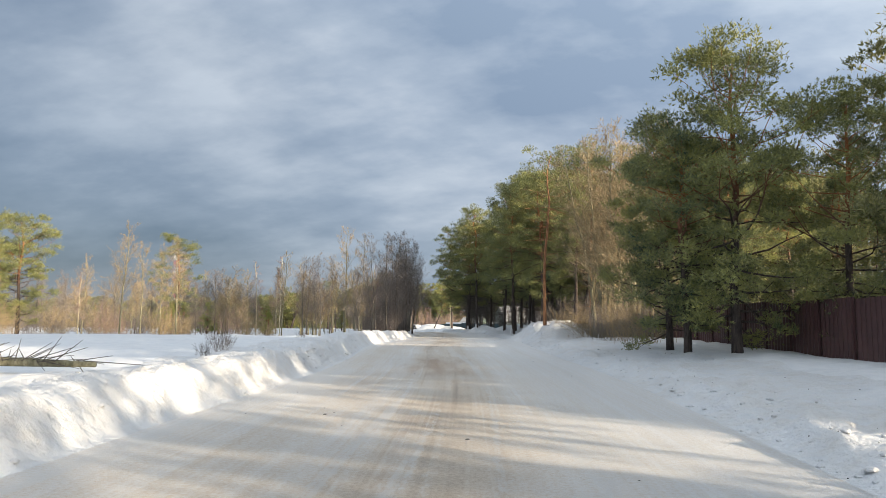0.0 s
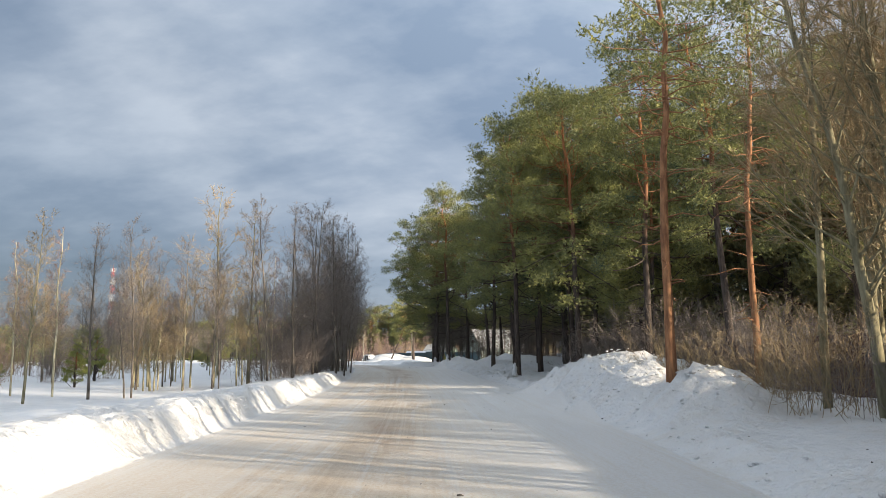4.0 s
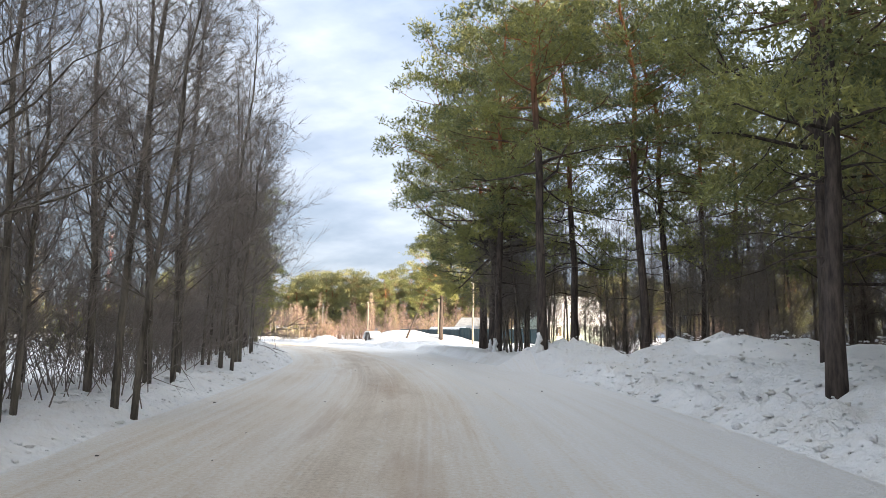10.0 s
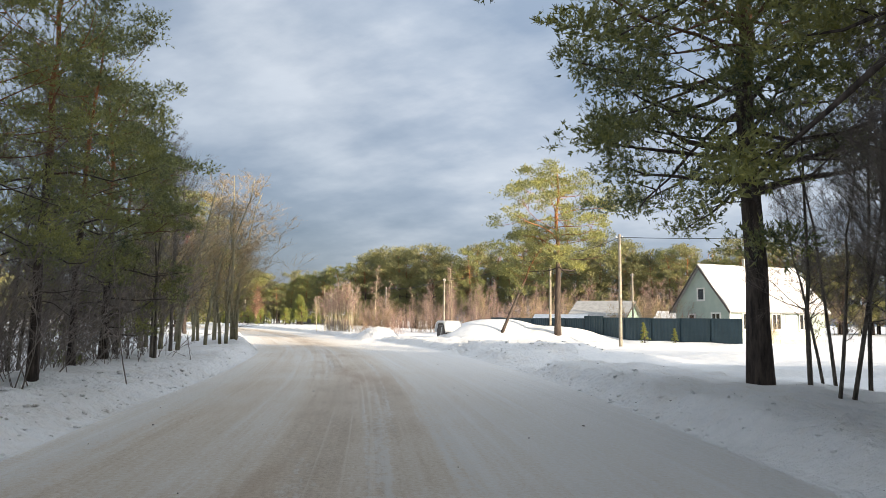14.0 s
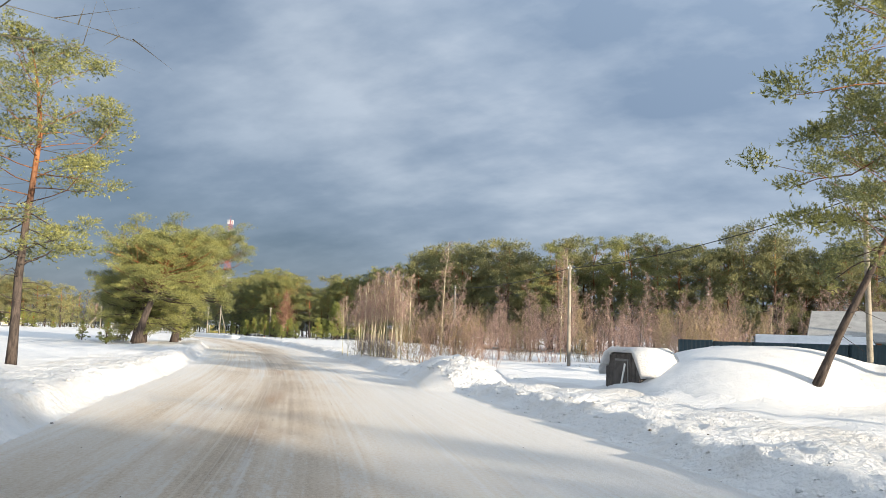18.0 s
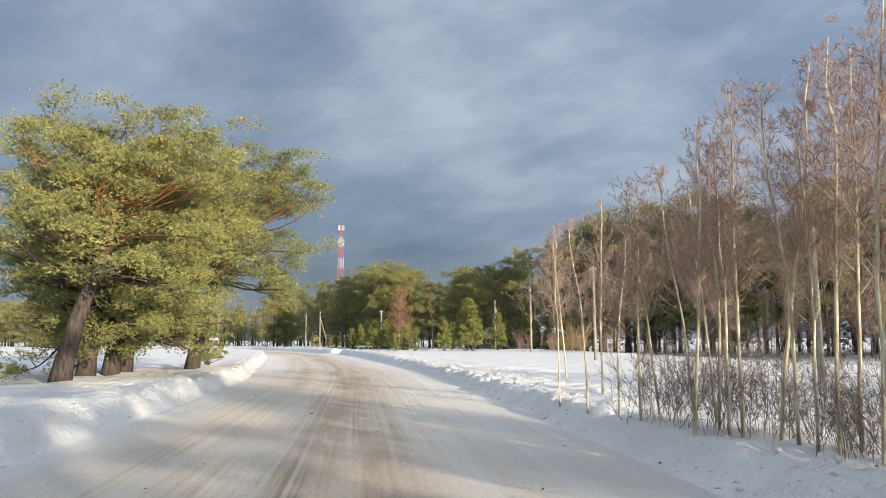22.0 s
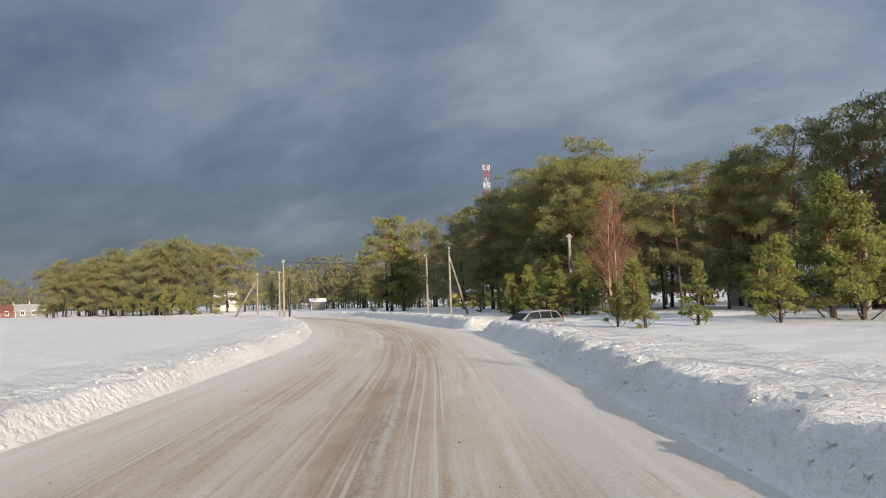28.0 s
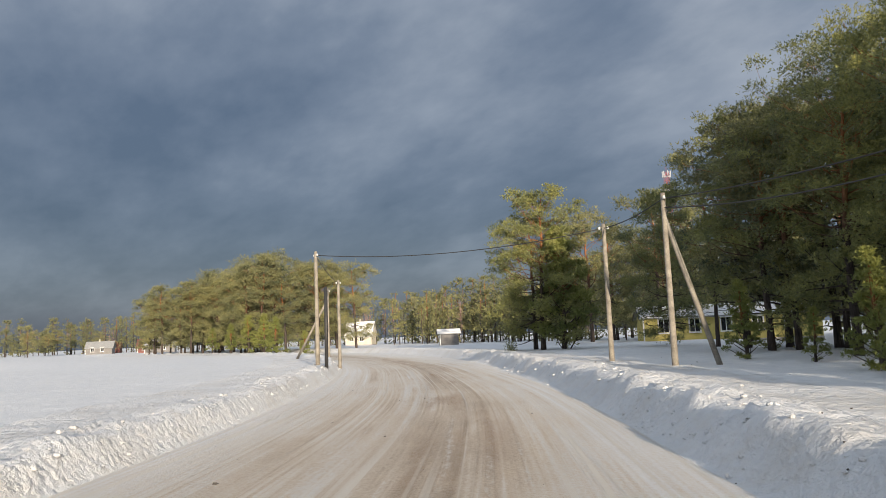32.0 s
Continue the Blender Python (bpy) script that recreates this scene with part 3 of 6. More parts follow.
sheet("snow_field_west", SNOW, lambda y: -left_edge(y)[:, None] - FAR[::-1][None], "smooth wind-crusted snow behind the bank", "snow field")
sheet("snow_field_east", SNOW, lambda y: right_edge(y)[:, None] + FAR[None], "smooth wind-crusted snow behind the bank", "snow field")


def snow_mound():
    """The smooth drift that lies over the cellar."""
    xs, ys = np.arange(-19, 0.01, 0.25), np.arange(145, 161, 0.25)
    X, Y = np.meshgrid(xs, ys)
    D = heaps(X, Y, DOMES)
    Z = land(Y) + D * (1 + 0.02 * rough(X, Y, 3.0, 13)) + 0.05 - 0.9 * (1 - ease((D - 0.12) / 0.35))
    n, k = X.shape
    i, j = np.meshgrid(np.arange(n - 1), np.arange(k - 1), indexing="ij")
    a = i * k + j
    me = make_mesh("snow_mound", np.stack([X, Y, Z], -1).reshape(-1, 3), np.stack([a, a + 1, a + k + 1, a + k], -1).reshape(-1, 4), DRIFT_SNOW, True)
    return tagged(new("snow_mound", me), "smooth white snow drift over the cellar", "snow")


snow_mound()


def open_ground():
    xs = np.r_[-3000, -1800, -1000, -700, np.arange(-420, 301, 10), 400, 600, 1000, 1800, 3000].astype(float)
    ys = np.r_[-3000, -1800, -1000, -600, np.arange(-200, 451, 10), 600, 900, 1300, 2000, 3000].astype(float)
    X, Y = np.meshgrid(xs, ys)
    side = np.where(X < np.interp(Y, AXIS[:, 1], AXIS[:, 0]), 1.0, 0.0)
    near = np.full(X.shape, 1e9)
    for ax, ay in AXIS[::17]:
        near = np.minimum(near, (X - ax) ** 2 + (Y - ay) ** 2)
    Z = land(Y) - 0.2 + 0.42 * ease((np.sqrt(near) - 46) / 14) - 0.75 * side * ease((Y - 10) / 20) * ease((125 - Y) / 20)
    n, k = X.shape
    i, j = np.meshgrid(np.arange(n - 1), np.arange(k - 1), indexing="ij")
    a = i * k + j
    me = make_mesh("ground", np.stack([X, Y, Z], -1).reshape(-1, 3), np.stack([a, a + 1, a + k + 1, a + k], -1).reshape(-1, 4), SNOW, True)
    return tagged(new("ground", me), "flat snow-covered field reaching to the horizon", "ground", kind="structure")


open_ground()


# ---- trees ----
def needle_shoots(roots, aims, rs, blades, length, width, needle):
    """Bottle-brush shoots: slender needles that stand off each shoot's axis all along it."""
    n = len(roots)
    aims = aims / np.maximum(np.linalg.norm(aims, axis=1), 1e-6)[:, None]
    out = rs.normal(0, 1, (n, blades, 3))
    out -= (out * aims[:, None]).sum(2)[:, :, None] * aims[:, None]
    out /= np.maximum(np.linalg.norm(out, axis=2), 1e-6)[:, :, None]
    ln = (length * rs.uniform(0.7, 1.3, n))[:, None, None]
    base = roots[:, None] + aims[:, None] * ln * rs.uniform(0.0, 1.0, (n, blades, 1))
    way = aims[:, None] * rs.uniform(0.5, 1.1, (n, blades, 1)) + out * rs.uniform(0.5, 1.0, (n, blades, 1))
    tip = base + way * needle * rs.uniform(0.6, 1.2, (n, blades, 1))
    side = np.cross(way, rs.normal(0, 1, (n, blades, 3)))
    side /= np.maximum(np.linalg.norm(side, axis=2), 1e-6)[:, :, None]
    wd = width * rs.uniform(0.7, 1.3, (n, blades, 1))
    v = np.stack([base + side * wd, base - side * wd, tip], 2).reshape(-1, 3)
    return v, np.arange(len(v)).reshape(-1, 3)


def needle_pads(hubs, sizes, ways, rs, shoots, blades, length, width, inner=10, flat=0.50):
    """Foliage pads: a flat cushion of leafy shoots that point outwards and up, over a denser heart of coarse sprays."""
    hubs, sizes, ways = np.asarray(hubs), np.asarray(sizes), np.asarray(ways)
    n = len(hubs)
    form = np.c_[sizes, sizes, sizes * flat][:, None]
    spot = rs.normal(0, 1, (n, shoots, 3))
    spot /= np.linalg.norm(spot, axis=2)[:, :, None]
    spot *= rs.uniform(0.15, 1.0, (n, shoots, 1)) ** 0.6
    roots = hubs[:, None] + spot * form
    aims = spot * (0.9, 0.9, 0.5) + ways[:, None] * 0.45 + (0, 0, 0.55) + rs.normal(0, 0.22, (n, shoots, 3))
    k = (sizes[:, None] * np.ones((1, shoots)) / 0.5).reshape(-1)
    fine = needle_shoots(roots.reshape(-1, 3), aims.reshape(-1, 3), rs, blades, length * k * 0.66, width * 1.08, length * 0.34)
    spot = rs.normal(0, 0.46, (n, inner, 3))
    heart = needle_shoots((hubs[:, None] + spot * form).reshape(-1, 3), (spot + (0, 0, 0.3) + rs.normal(0, 0.3, spot.shape)).reshape(-1, 3), rs, 5, length * 0.4, width * 2.5, length * 0.5)
    return joined(fine, heart)


def pine_parts(seed, h, bare, spread, shoots=9, blades=8, length=0.30, width=0.012, top="round", lean=0.0, r0=None, mats=None, boughs=None, pad=0.5, dead=0, thick=1.0, inner=8, limbs=0):
    """Meshes of one pine: the trunk with its boughs, and the crown. bare: the share of the height without live boughs;
    limbs: heavy crooked limbs that carry the crown."""
    rs = np.random.RandomState(seed)
    r0 = r0 or 0.0120 * h + 0.03
    k = 12
    zs = np.linspace(0, 1, k)
    sway = np.cumsum(rs.normal(0, 0.010 * h, (k, 2)), axis=0) * zs[:, None]
    pts = np.c_[sway[:, 0] + lean * h * zs ** 1.2, sway[:, 1], zs * h * 0.97]
    pts[0, 2] = -0.35
    rad = r0 * (1 - zs) ** 0.75 + 0.03
    rad[0] *= 1.2
    trunk = tube(pts, rad, 8)
    nb = boughs or int(22 + h * 1.3)
    p0, p1, q0, q1, hubs, sizes, ways = [], [], [], [], [], [], []

    def along(line, u):
        f = u * (len(line) - 1)
        i = min(int(f), len(line) - 2)
        return line[i] + (line[i + 1] - line[i]) * (f - i)

    def stick(a, b, ra, rb):
        p0.append(a), p1.append(b), q0.append(ra), q1.append(rb)

    for b in range(dead):                      # dry stubs below the crown
        t = rs.uniform(0.15, bare * (1.25 if dead > 20 else 1.0))
        at = along(pts, t)
        a = rs.uniform(0, 6.283)
        line = [at]
        for g in range(3):
            line.append(line[-1] + np.array([math.cos(a), math.sin(a), rs.uniform(-0.4, 0.3)]) * spread * (0.34 * t if dead > 20 else 0.16) + rs.normal(0, 0.1, 3))
            stick(line[-2], line[-1], 0.03 - g * 0.008, 0.022 - g * 0.008)
    for b in range(nb):
        f = (b + rs.uniform(0, 0.9)) / nb
        t = bare + (0.985 - bare) * f
        at = along(pts, t)
        a = b * 2.399 + rs.uniform(-0.5, 0.5)
        if top == "cone":
            reach = spread * (1 - f) ** 1.05 + 0.06 * spread
        elif top == "umbrella":
            reach = spread * (0.45 + 0.75 * math.sin(math.pi * min(1, f * 0.85 + 0.15))) * (0.55 if f > 0.93 else 1)
        else:
            reach = spread * (0.42 + 0.62 * math.sin(math.pi * (0.12 + 0.70 * f)) ** 0.8) * (1.0 if f < 0.8 else 1.0 - (f - 0.8) * 2.6)
        reach *= rs.uniform(0.55, 1.25)
        rise = rs.uniform(-0.05, 0.30) + (0.75 * f * f if top == "round" else 0.0) if top != "cone" else rs.uniform(0.45, 0.95)
        if f < 0.3 and top != "cone":
            rise -= 0.20
        heavy = b < limbs * 3 and b % 3 == 0
        way = np.array([math.cos(a), math.sin(a), rise + (0.5 if heavy else 0)])
        segs = 5
        line = [at]
        for g in range(segs):                  # boughs sag first and turn up at their tips
            way = way + rs.normal(0, 0.30 if heavy else 0.16, 3) + np.array([0, 0, -0.04 + 0.05 * g])
            line.append(line[-1] + way / np.linalg.norm(way) * reach / segs)
        br = min(0.35 * np.interp(t, zs, rad), 0.018 + 0.018 * reach)
        if heavy:
            br = 0.55 * np.interp(t, zs, rad)
        for g in range(segs):
            stick(line[g], line[g + 1], br * (1 - g / segs * 0.75), br * (1 - (g + 1) / segs * 0.75))
        level = np.array([-math.sin(a), math.cos(a), 0.0])
        clumps = max(1, int(round(0.4 + thick * reach * 0.62 * (0.5 / pad))))
        for c in range(clumps):                # side twigs left and right that end in billows of needles
            u = 1.0 if c == 0 else rs.uniform(0.28, 0.92)
            root = along(line, u)
            fan = (1 if c % 2 else -1) * level * rs.uniform(0.5, 1.1) + way / np.linalg.norm(way) * rs.uniform(0.4, 1.0) + (0, 0, rs.uniform(-0.05, 0.35))
            fan /= np.linalg.norm(fan)
            tip = root + fan * (0.0 if c == 0 else (0.16 + 0.26 * (1.15 - u)) * reach * rs.uniform(0.6, 1.2)) + (0, 0, 0.0 if c == 0 else rs.normal(0, 0.11) * reach)
            if c:
                stick(root, tip, max(0.008, br * 0.35), 0.006)
            for g in range(3):
                hub = tip + rs.normal(0, 0.40, 3) * pad * (1, 1, 0.45) + (0, 0, 0.15 * pad)
                hubs.append(hub), sizes.append(pad * rs.uniform(0.62, 1.15)), ways.append((hub - tip) / pad * 0.7 + fan * 0.4 + (0, 0, 1.2 if top == "cone" else 0.0))
    for g in range(4):                         # the leader
        hubs.append(pts[-1] + rs.normal(0, 0.25 * pad, 3) - (0, 0, g * 0.5 * pad)), sizes.append(pad * 0.6), ways.append((0, 0, 1))
    limb = rods(np.array(p0), np.array(p1), np.array(q0), np.array(q1), 3)
    crown = needle_pads(hubs, sizes, ways, rs, shoots, blades, length, width, inner)
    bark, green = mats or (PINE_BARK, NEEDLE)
    return make_mesh("trunk", *joined(trunk, limb), bark, True), make_mesh("crown", *crown, green)


def blades_between(p0, p1, width, rs):
    """Fine twigs as slender three-cornered blades, one from each first point to its second."""
    p0, p1 = np.asarray(p0, float), np.asarray(p1, float)
    side = np.cross(p1 - p0, rs.normal(0, 1, p0.shape))
    side /= np.maximum(np.linalg.norm(side, axis=1), 1e-6)[:, None]
    v = np.stack([p0 + side * width, p0 - side * width, p1], 1).reshape(-1, 3)
    return v, np.arange(len(v)).reshape(-1, 3)


def bare_parts(seed, h, stems=1, spread=0.28, limbs=26, fork=7, fine=3, r0=None, start=0.25, bark=None, twig=None, droop=0.0, upright=0.9, fineness=1.0, limb=0.40):
    """Meshes of one leafless tree: its stems and its twigs."""
    rs = np.random.RandomState(seed)
    r0 = r0 or 0.008 * h + 0.03
    stem, p0, p1, q0, q1 = [], [], [], [], []
    t0, t1, s0, s1 = [], [], [], []
    for st in range(stems):
        hh = h * (1.0 if st == 0 else rs.uniform(0.62, 0.97))
        a = rs.uniform(0, 6.283)
        out = 0.0 if stems == 1 else rs.uniform(0.02, 0.16)
        k = 9
        zs = np.linspace(0, 1, k)
        wob = np.cumsum(rs.normal(0, 0.011 * hh, (k, 2)), axis=0) * zs[:, None]
        foot = rs.normal(0, 0.06 * h * 0.5, 2) if stems > 1 else np.zeros(2)
        pts = np.c_[foot[0] + math.cos(a) * out * hh * zs ** 1.3 + wob[:, 0], foot[1] + math.sin(a) * out * hh * zs ** 1.3 + wob[:, 1], zs * hh]
        pts[0, 2] = -0.3
        rad = (r0 if stems == 1 else r0 * rs.uniform(0.55, 0.85)) * (1 - zs) ** 0.9 + 0.012
        stem.append(tube(pts, rad, 6))
        count = limbs if stems == 1 else max(5, limbs // max(1, stems // 2))
        for b in range(count):
            t = start + (0.98 - start) * ((b + rs.uniform(0, 1)) / count)
            at = np.array([np.interp(t, zs, pts[:, i]) for i in range(3)])
            ang = rs.uniform(0, 6.283)
            reach = hh * spread * (1.12 - t) ** 0.7 * rs.uniform(0.5, 1.25)
            way = np.array([math.cos(ang), math.sin(ang), upright * rs.uniform(0.5, 1.5)])
            line, br = [at], max(0.004, limb * float(np.interp(t, zs, rad)))
            for s in range(4):
                way = way / np.linalg.norm(way) + rs.normal(0, 0.17, 3) + np.array([0, 0, 0.10 - droop * (s + 1) * 0.12])
                line.append(line[-1] + way / np.linalg.norm(way) * reach / 4)
            for s in range(4):
                p0.append(line[s]), p1.append(line[s + 1]), q0.append(br * (1 - s * 0.22)), q1.append(br * (1 - (s + 1) * 0.22) + 0.002)
            for c in range(fork):
                u = rs.uniform(0.2, 1.0)
                hub = np.array([np.interp(u * 4, range(5), [l[i] for l in line]) for i in range(3)])
                side = way / np.linalg.norm(way) * 0.8 + rs.normal(0, 0.55, 3) + np.array([0, 0, 0.15 - droop * 0.4])
                mid = hub + side / np.linalg.norm(side) * reach * rs.uniform(0.18, 0.42)
                t0.append(hub), t1.append(mid), s0.append(max(0.006, br * 0.35)), s1.append(0.005)
                for _ in range(fine):
                    side2 = side + rs.normal(0, 0.6, 3) - np.array([0, 0, droop * 0.5])
                    st0 = hub + (mid - hub) * rs.uniform(0.3, 1.0)
                    t0.append(st0), t1.append(st0 + side2 / np.linalg.norm(side2) * reach * rs.uniform(0.10, 0.28)), s0.append(0.0055), s1.append(0.0035)
    stems_limbs = joined(*stem, rods(np.array(p0), np.array(p1), np.array(q0), np.array(q1), 3))
    return make_mesh("trunk", *stems_limbs, bark or GREY_BARK, True), make_mesh("twig_crown", *blades_between(t0, t1, (np.clip(np.array(s0) * 1.3, 0.008, 0.018) * fineness)[:, None], rs), twig or TWIG)


def bush_parts(seed, h, stems, width, twig=None, bark=None):
    """A thicket of whippy stems from one root."""
    rs = np.random.RandomState(seed)
    p0, p1, q0, q1, t0, t1 = [], [], [], [], [], []
    for s in range(stems):
        a, out = rs.uniform(0, 6.283), rs.uniform(0.05, 1.0)
        foot = np.array([rs.normal(0, width * 0.22), rs.normal(0, width * 0.22), -0.25])
        way = np.array([math.cos(a) * out * width / h, math.sin(a) * out * width / h, 1.0])
        ln = h * rs.uniform(0.55, 1.05)
        line = [foot]
        for k in range(5):
            way = way / np.linalg.norm(way) + rs.normal(0, 0.13, 3)
            line.append(line[-1] + way / np.linalg.norm(way) * ln / 5)
        r = rs.uniform(0.005, 0.012) * (0.6 + h / 8)
        for k in range(5):
            p0.append(line[k]), p1.append(line[k + 1]), q0.append(r * (1 - k * 0.18)), q1.append(r * (1 - (k + 1) * 0.18) + 0.002)
        for _ in range(26):
            u = rs.uniform(0.12, 1.0) ** 0.7
            hub = np.array([np.interp(u * 5, range(6), [l[i] for l in line]) for i in range(3)])
            side = way / np.linalg.norm(way) + rs.normal(0, 0.5, 3)
            tip = hub + side / np.linalg.norm(side) * h * rs.uniform(0.08, 0.2)
            t0.append(hub), t1.append(tip)
            for _ in range(2):
                m = hub + (tip - hub) * rs.uniform(0.3, 0.9)
                side2 = side + rs.normal(0, 0.6, 3)
                t0.append(m), t1.append(m + side2 / np.linalg.norm(side2) * h * rs.uniform(0.04, 0.10))
    v, f = rods(np.array(p0), np.array(p1), np.array(q0), np.array(q1), 3)
    stems = (v, np.vstack([f[:, [0, 1, 2]], f[:, [0, 2, 3]]]))
    return make_mesh("stems", *stems, bark or twig or TWIG), make_mesh("twigs", *blades_between(t0, t1, 0.0062, rs), twig or TWIG)


PART_NAMES = {"pine": ("trunk", "crown"), "bare": ("trunk", "twig_crown"), "bush": ("stem_thicket", "twig_thicket")}
KITS = {}


def kit(key, kind, *args, **kw):
    KITS[key] = (kind, {"pine": pine_parts, "bare": bare_parts, "bush": bush_parts}[kind](*args, **kw), args[1])


def plant(key, name, x, y, height, label, category, group="", turn=None, lean=(0.0, 0.0), sink=0.0, z=None, wide=1.0):
    """Stands one tree of a kit on the ground, scaled to its height."""
    kind, meshes, h0 = KITS[key]
    s = height / h0
    turn = random.uniform(0, 360) if turn is None else turn
    if key.startswith(("young", "bushy")):
        sink += 0.05 * height
    root = new(name)
    root.empty_display_size = 0.3
    at = ground_z(x, y) if z is None else z
    root.matrix_basis = pose(x, y, at - sink, lean[0], lean[1], turn) @ Matrix.Diagonal((s * wide, s * wide, s, 1))
    for n, me in zip(PART_NAMES.get(kind, ()), meshes):
        ob = piece(n, me, root)
        if kind == "bush":
            tagged(ob, kind="stuff")
    return tagged(root, label, category, group)


for i in range(4):
    kit(f"tall{i}", "pine", 20 + i, 17.0, (0.36, 0.30, 0.42, 0.26)[i], (3.9, 3.5, 3.7, 4.1)[i], 13, 11, 0.31, 0.0105, dead=10, pad=0.66, thick=1.40, inner=16, limbs=2, r0=0.16)
for i in range(3):
    kit(f"full{i}", "pine", 40 + i, 12.5, (0.10, 0.14, 0.08)[i], (3.4, 3.1, 3.6)[i], 12, 11, 0.29, 0.0105, boughs=66, pad=0.58, thick=1.2, inner=16)
for i in range(3):
    kit(f"broad{i}", "pine", 60 + i, 10.5, (0.16, 0.15, 0.44)[i], (4.7, 4.4, 4.7)[i], 19, 10, 0.24, 0.0095, r0=0.36, boughs=92, pad=0.62, lean=(0.16, 0.20, 0.30)[i], thick=1.35, inner=22, limbs=7)
kit("bigbroad", "pine", 65, 17.0, 0.30, 5.6, 15, 10, 0.28, 0.0105, r0=0.30, boughs=88, pad=0.64, thick=1.4, inner=18, limbs=4)
for i in range(2):
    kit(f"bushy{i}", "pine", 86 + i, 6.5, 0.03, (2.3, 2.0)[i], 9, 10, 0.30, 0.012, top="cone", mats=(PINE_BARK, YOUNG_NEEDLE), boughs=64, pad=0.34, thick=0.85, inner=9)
kit("sparse", "pine", 67, 14.0, 0.55, 2.6, 8, 8, 0.26, 0.012, r0=0.105, mats=(ORANGE_PINE, NEEDLE), boughs=26, pad=0.42, dead=46, thick=0.8, inner=5)
kit("redbirch", "bare", 145, 9.5, 3, 0.30, 60, 12, 9, r0=0.115, start=0.16, bark=ORANGE_BIRCH, twig=DARK_RED_TWIG, upright=0.9, fineness=0.55)
kit("lone", "pine", 71, 14.0, 0.38, 5.0, 15, 10, 0.29, 0.0110, top="umbrella", r0=0.24, boughs=42, pad=0.60, dead=4, thick=1.35, inner=18, limbs=5)
for i in range(3):
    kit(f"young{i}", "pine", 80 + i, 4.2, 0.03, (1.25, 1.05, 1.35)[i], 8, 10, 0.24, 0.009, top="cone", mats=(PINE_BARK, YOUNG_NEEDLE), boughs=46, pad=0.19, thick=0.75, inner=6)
for i in range(4):
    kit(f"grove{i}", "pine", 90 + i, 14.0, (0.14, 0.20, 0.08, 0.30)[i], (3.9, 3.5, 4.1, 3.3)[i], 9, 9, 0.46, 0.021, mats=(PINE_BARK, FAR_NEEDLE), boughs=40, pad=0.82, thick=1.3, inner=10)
for i in range(4):
    kit(f"alder{i}", "bare", 110 + i, 12.0, (1, 2, 1, 2)[i], (0.29, 0.26, 0.32, 0.28)[i], 46, 12, 10, r0=0.095, start=0.2, upright=0.75, fineness=0.58, limb=0.3)
for i in range(3):
    kit(f"aspen{i}", "bare", 120 + i, 13.0, 1, (0.28, 0.24, 0.26)[i], 42, 11, 9, r0=0.10, bark=LIT_BARK, twig=TAN_TWIG, fineness=0.95)
for i in range(3):
    kit(f"birch{i}", "bare", 130 + i, 9.0, 1, (0.19, 0.17, 0.22)[i], 44, 10, 8, r0=0.05, start=0.28, bark=BIRCH_BARK, twig=RED_TWIG, upright=1.0, fineness=0.7, limb=0.22)
for i in range(4):
    kit(f"slim{i}", "bare", 140 + i, 6.2, 1, (0.30, 0.26, 0.32, 0.24)[i], 40, 10, 9, r0=0.026, start=0.36, bark=BIRCH_BARK, twig=RED_TWIG, upright=0.95, fineness=0.48, limb=0.17)
for i in range(3):
    kit(f"redtree{i}", "bare", 146 + i, 9.0, 2, 0.26, 34, 8, 6, r0=0.07, start=0.12, bark=GREY_BARK, twig=RED_TWIG, upright=1.1, fineness=1.1, limb=0.3)
for i in range(2):
    kit(f"tan{i}", "bare", 150 + i, 10.0, 4, 0.34, 64, 10, 8, r0=0.10, start=0.16, upright=0.8, bark=LIT_BARK, twig=TAN_TWIG, fineness=0.7)
for i in range(3):
    kit(f"bush{i}", "bush", 160 + i, 3.2, 40, 2.8)
for i in range(2):
    kit(f"redbush{i}", "bush", 170 + i, 4.2, 26, 3.0, twig=RED_TWIG)
for i in range(2):
    kit(f"tanbush{i}", "bush", 180 + i, 3.6, 46, 2.6, twig=TAN_TWIG)

rw0 = random.Random(11)
PINE_TALL = "tall Scots pine with dark lower bark and orange upper trunk"
# the dark group and the pines behind the brown fence where the road begins
for k, x, y, h in (("full0", 11.3, -14.5, 11.8), ("full1", 9.6, -14.0, 9.2), ("full2", 9.9, -10.0, 9.5), ("full1", 11.5, -7.0, 9.5), ("full0", 14.8, -16.0, 9.5)):
    plant(k, "pine_tree", x, y, h, "dense dark Scots pine with boughs down to the snow", "tree", "roadside pines")
for k, x, y, h in (("tall3", 21, 17, 14), ("tall0", 27, 19, 13), ("tall2", 24, 24, 14), ("tall1", 17.5, 26, 14)):
    plant(k, "pine_tree", x, y, h, "sunlit Scots pine standing behind the fence", "tree", "pines behind the fence")
# pines added out of view, only to keep the sun off the dark group
for x, y, h in ((21, -22, 12), (25, -26, 13), (29, -22, 13), (33, -29, 14), (27, -32, 13), (37, -24, 14), (41, -33, 15), (31, -36, 13), (35, -40, 15), (23, -17, 12), (44, -27, 15), (18.5, -19, 12.5), (19.5, -15, 12), (19, -25, 13)):
    plant(f"grove{rw0.randrange(4)}", "pine_tree", x, y, h, "unseen pine added to shade the dark roadside pines", "tree", "pines behind the fence")
# extra pines added behind the fence to block the sun on the roadside wood
for i in range(22):
    x = rw0.uniform(24, 52)
    plant(f"grove{i % 4}", "pine_tree", x, rw0.uniform(20, 34) + (52 - x) * 0.45, rw0.uniform(14.5, 18), "tall pine inside the shaded wood", "tree", "pines of the roadside wood")
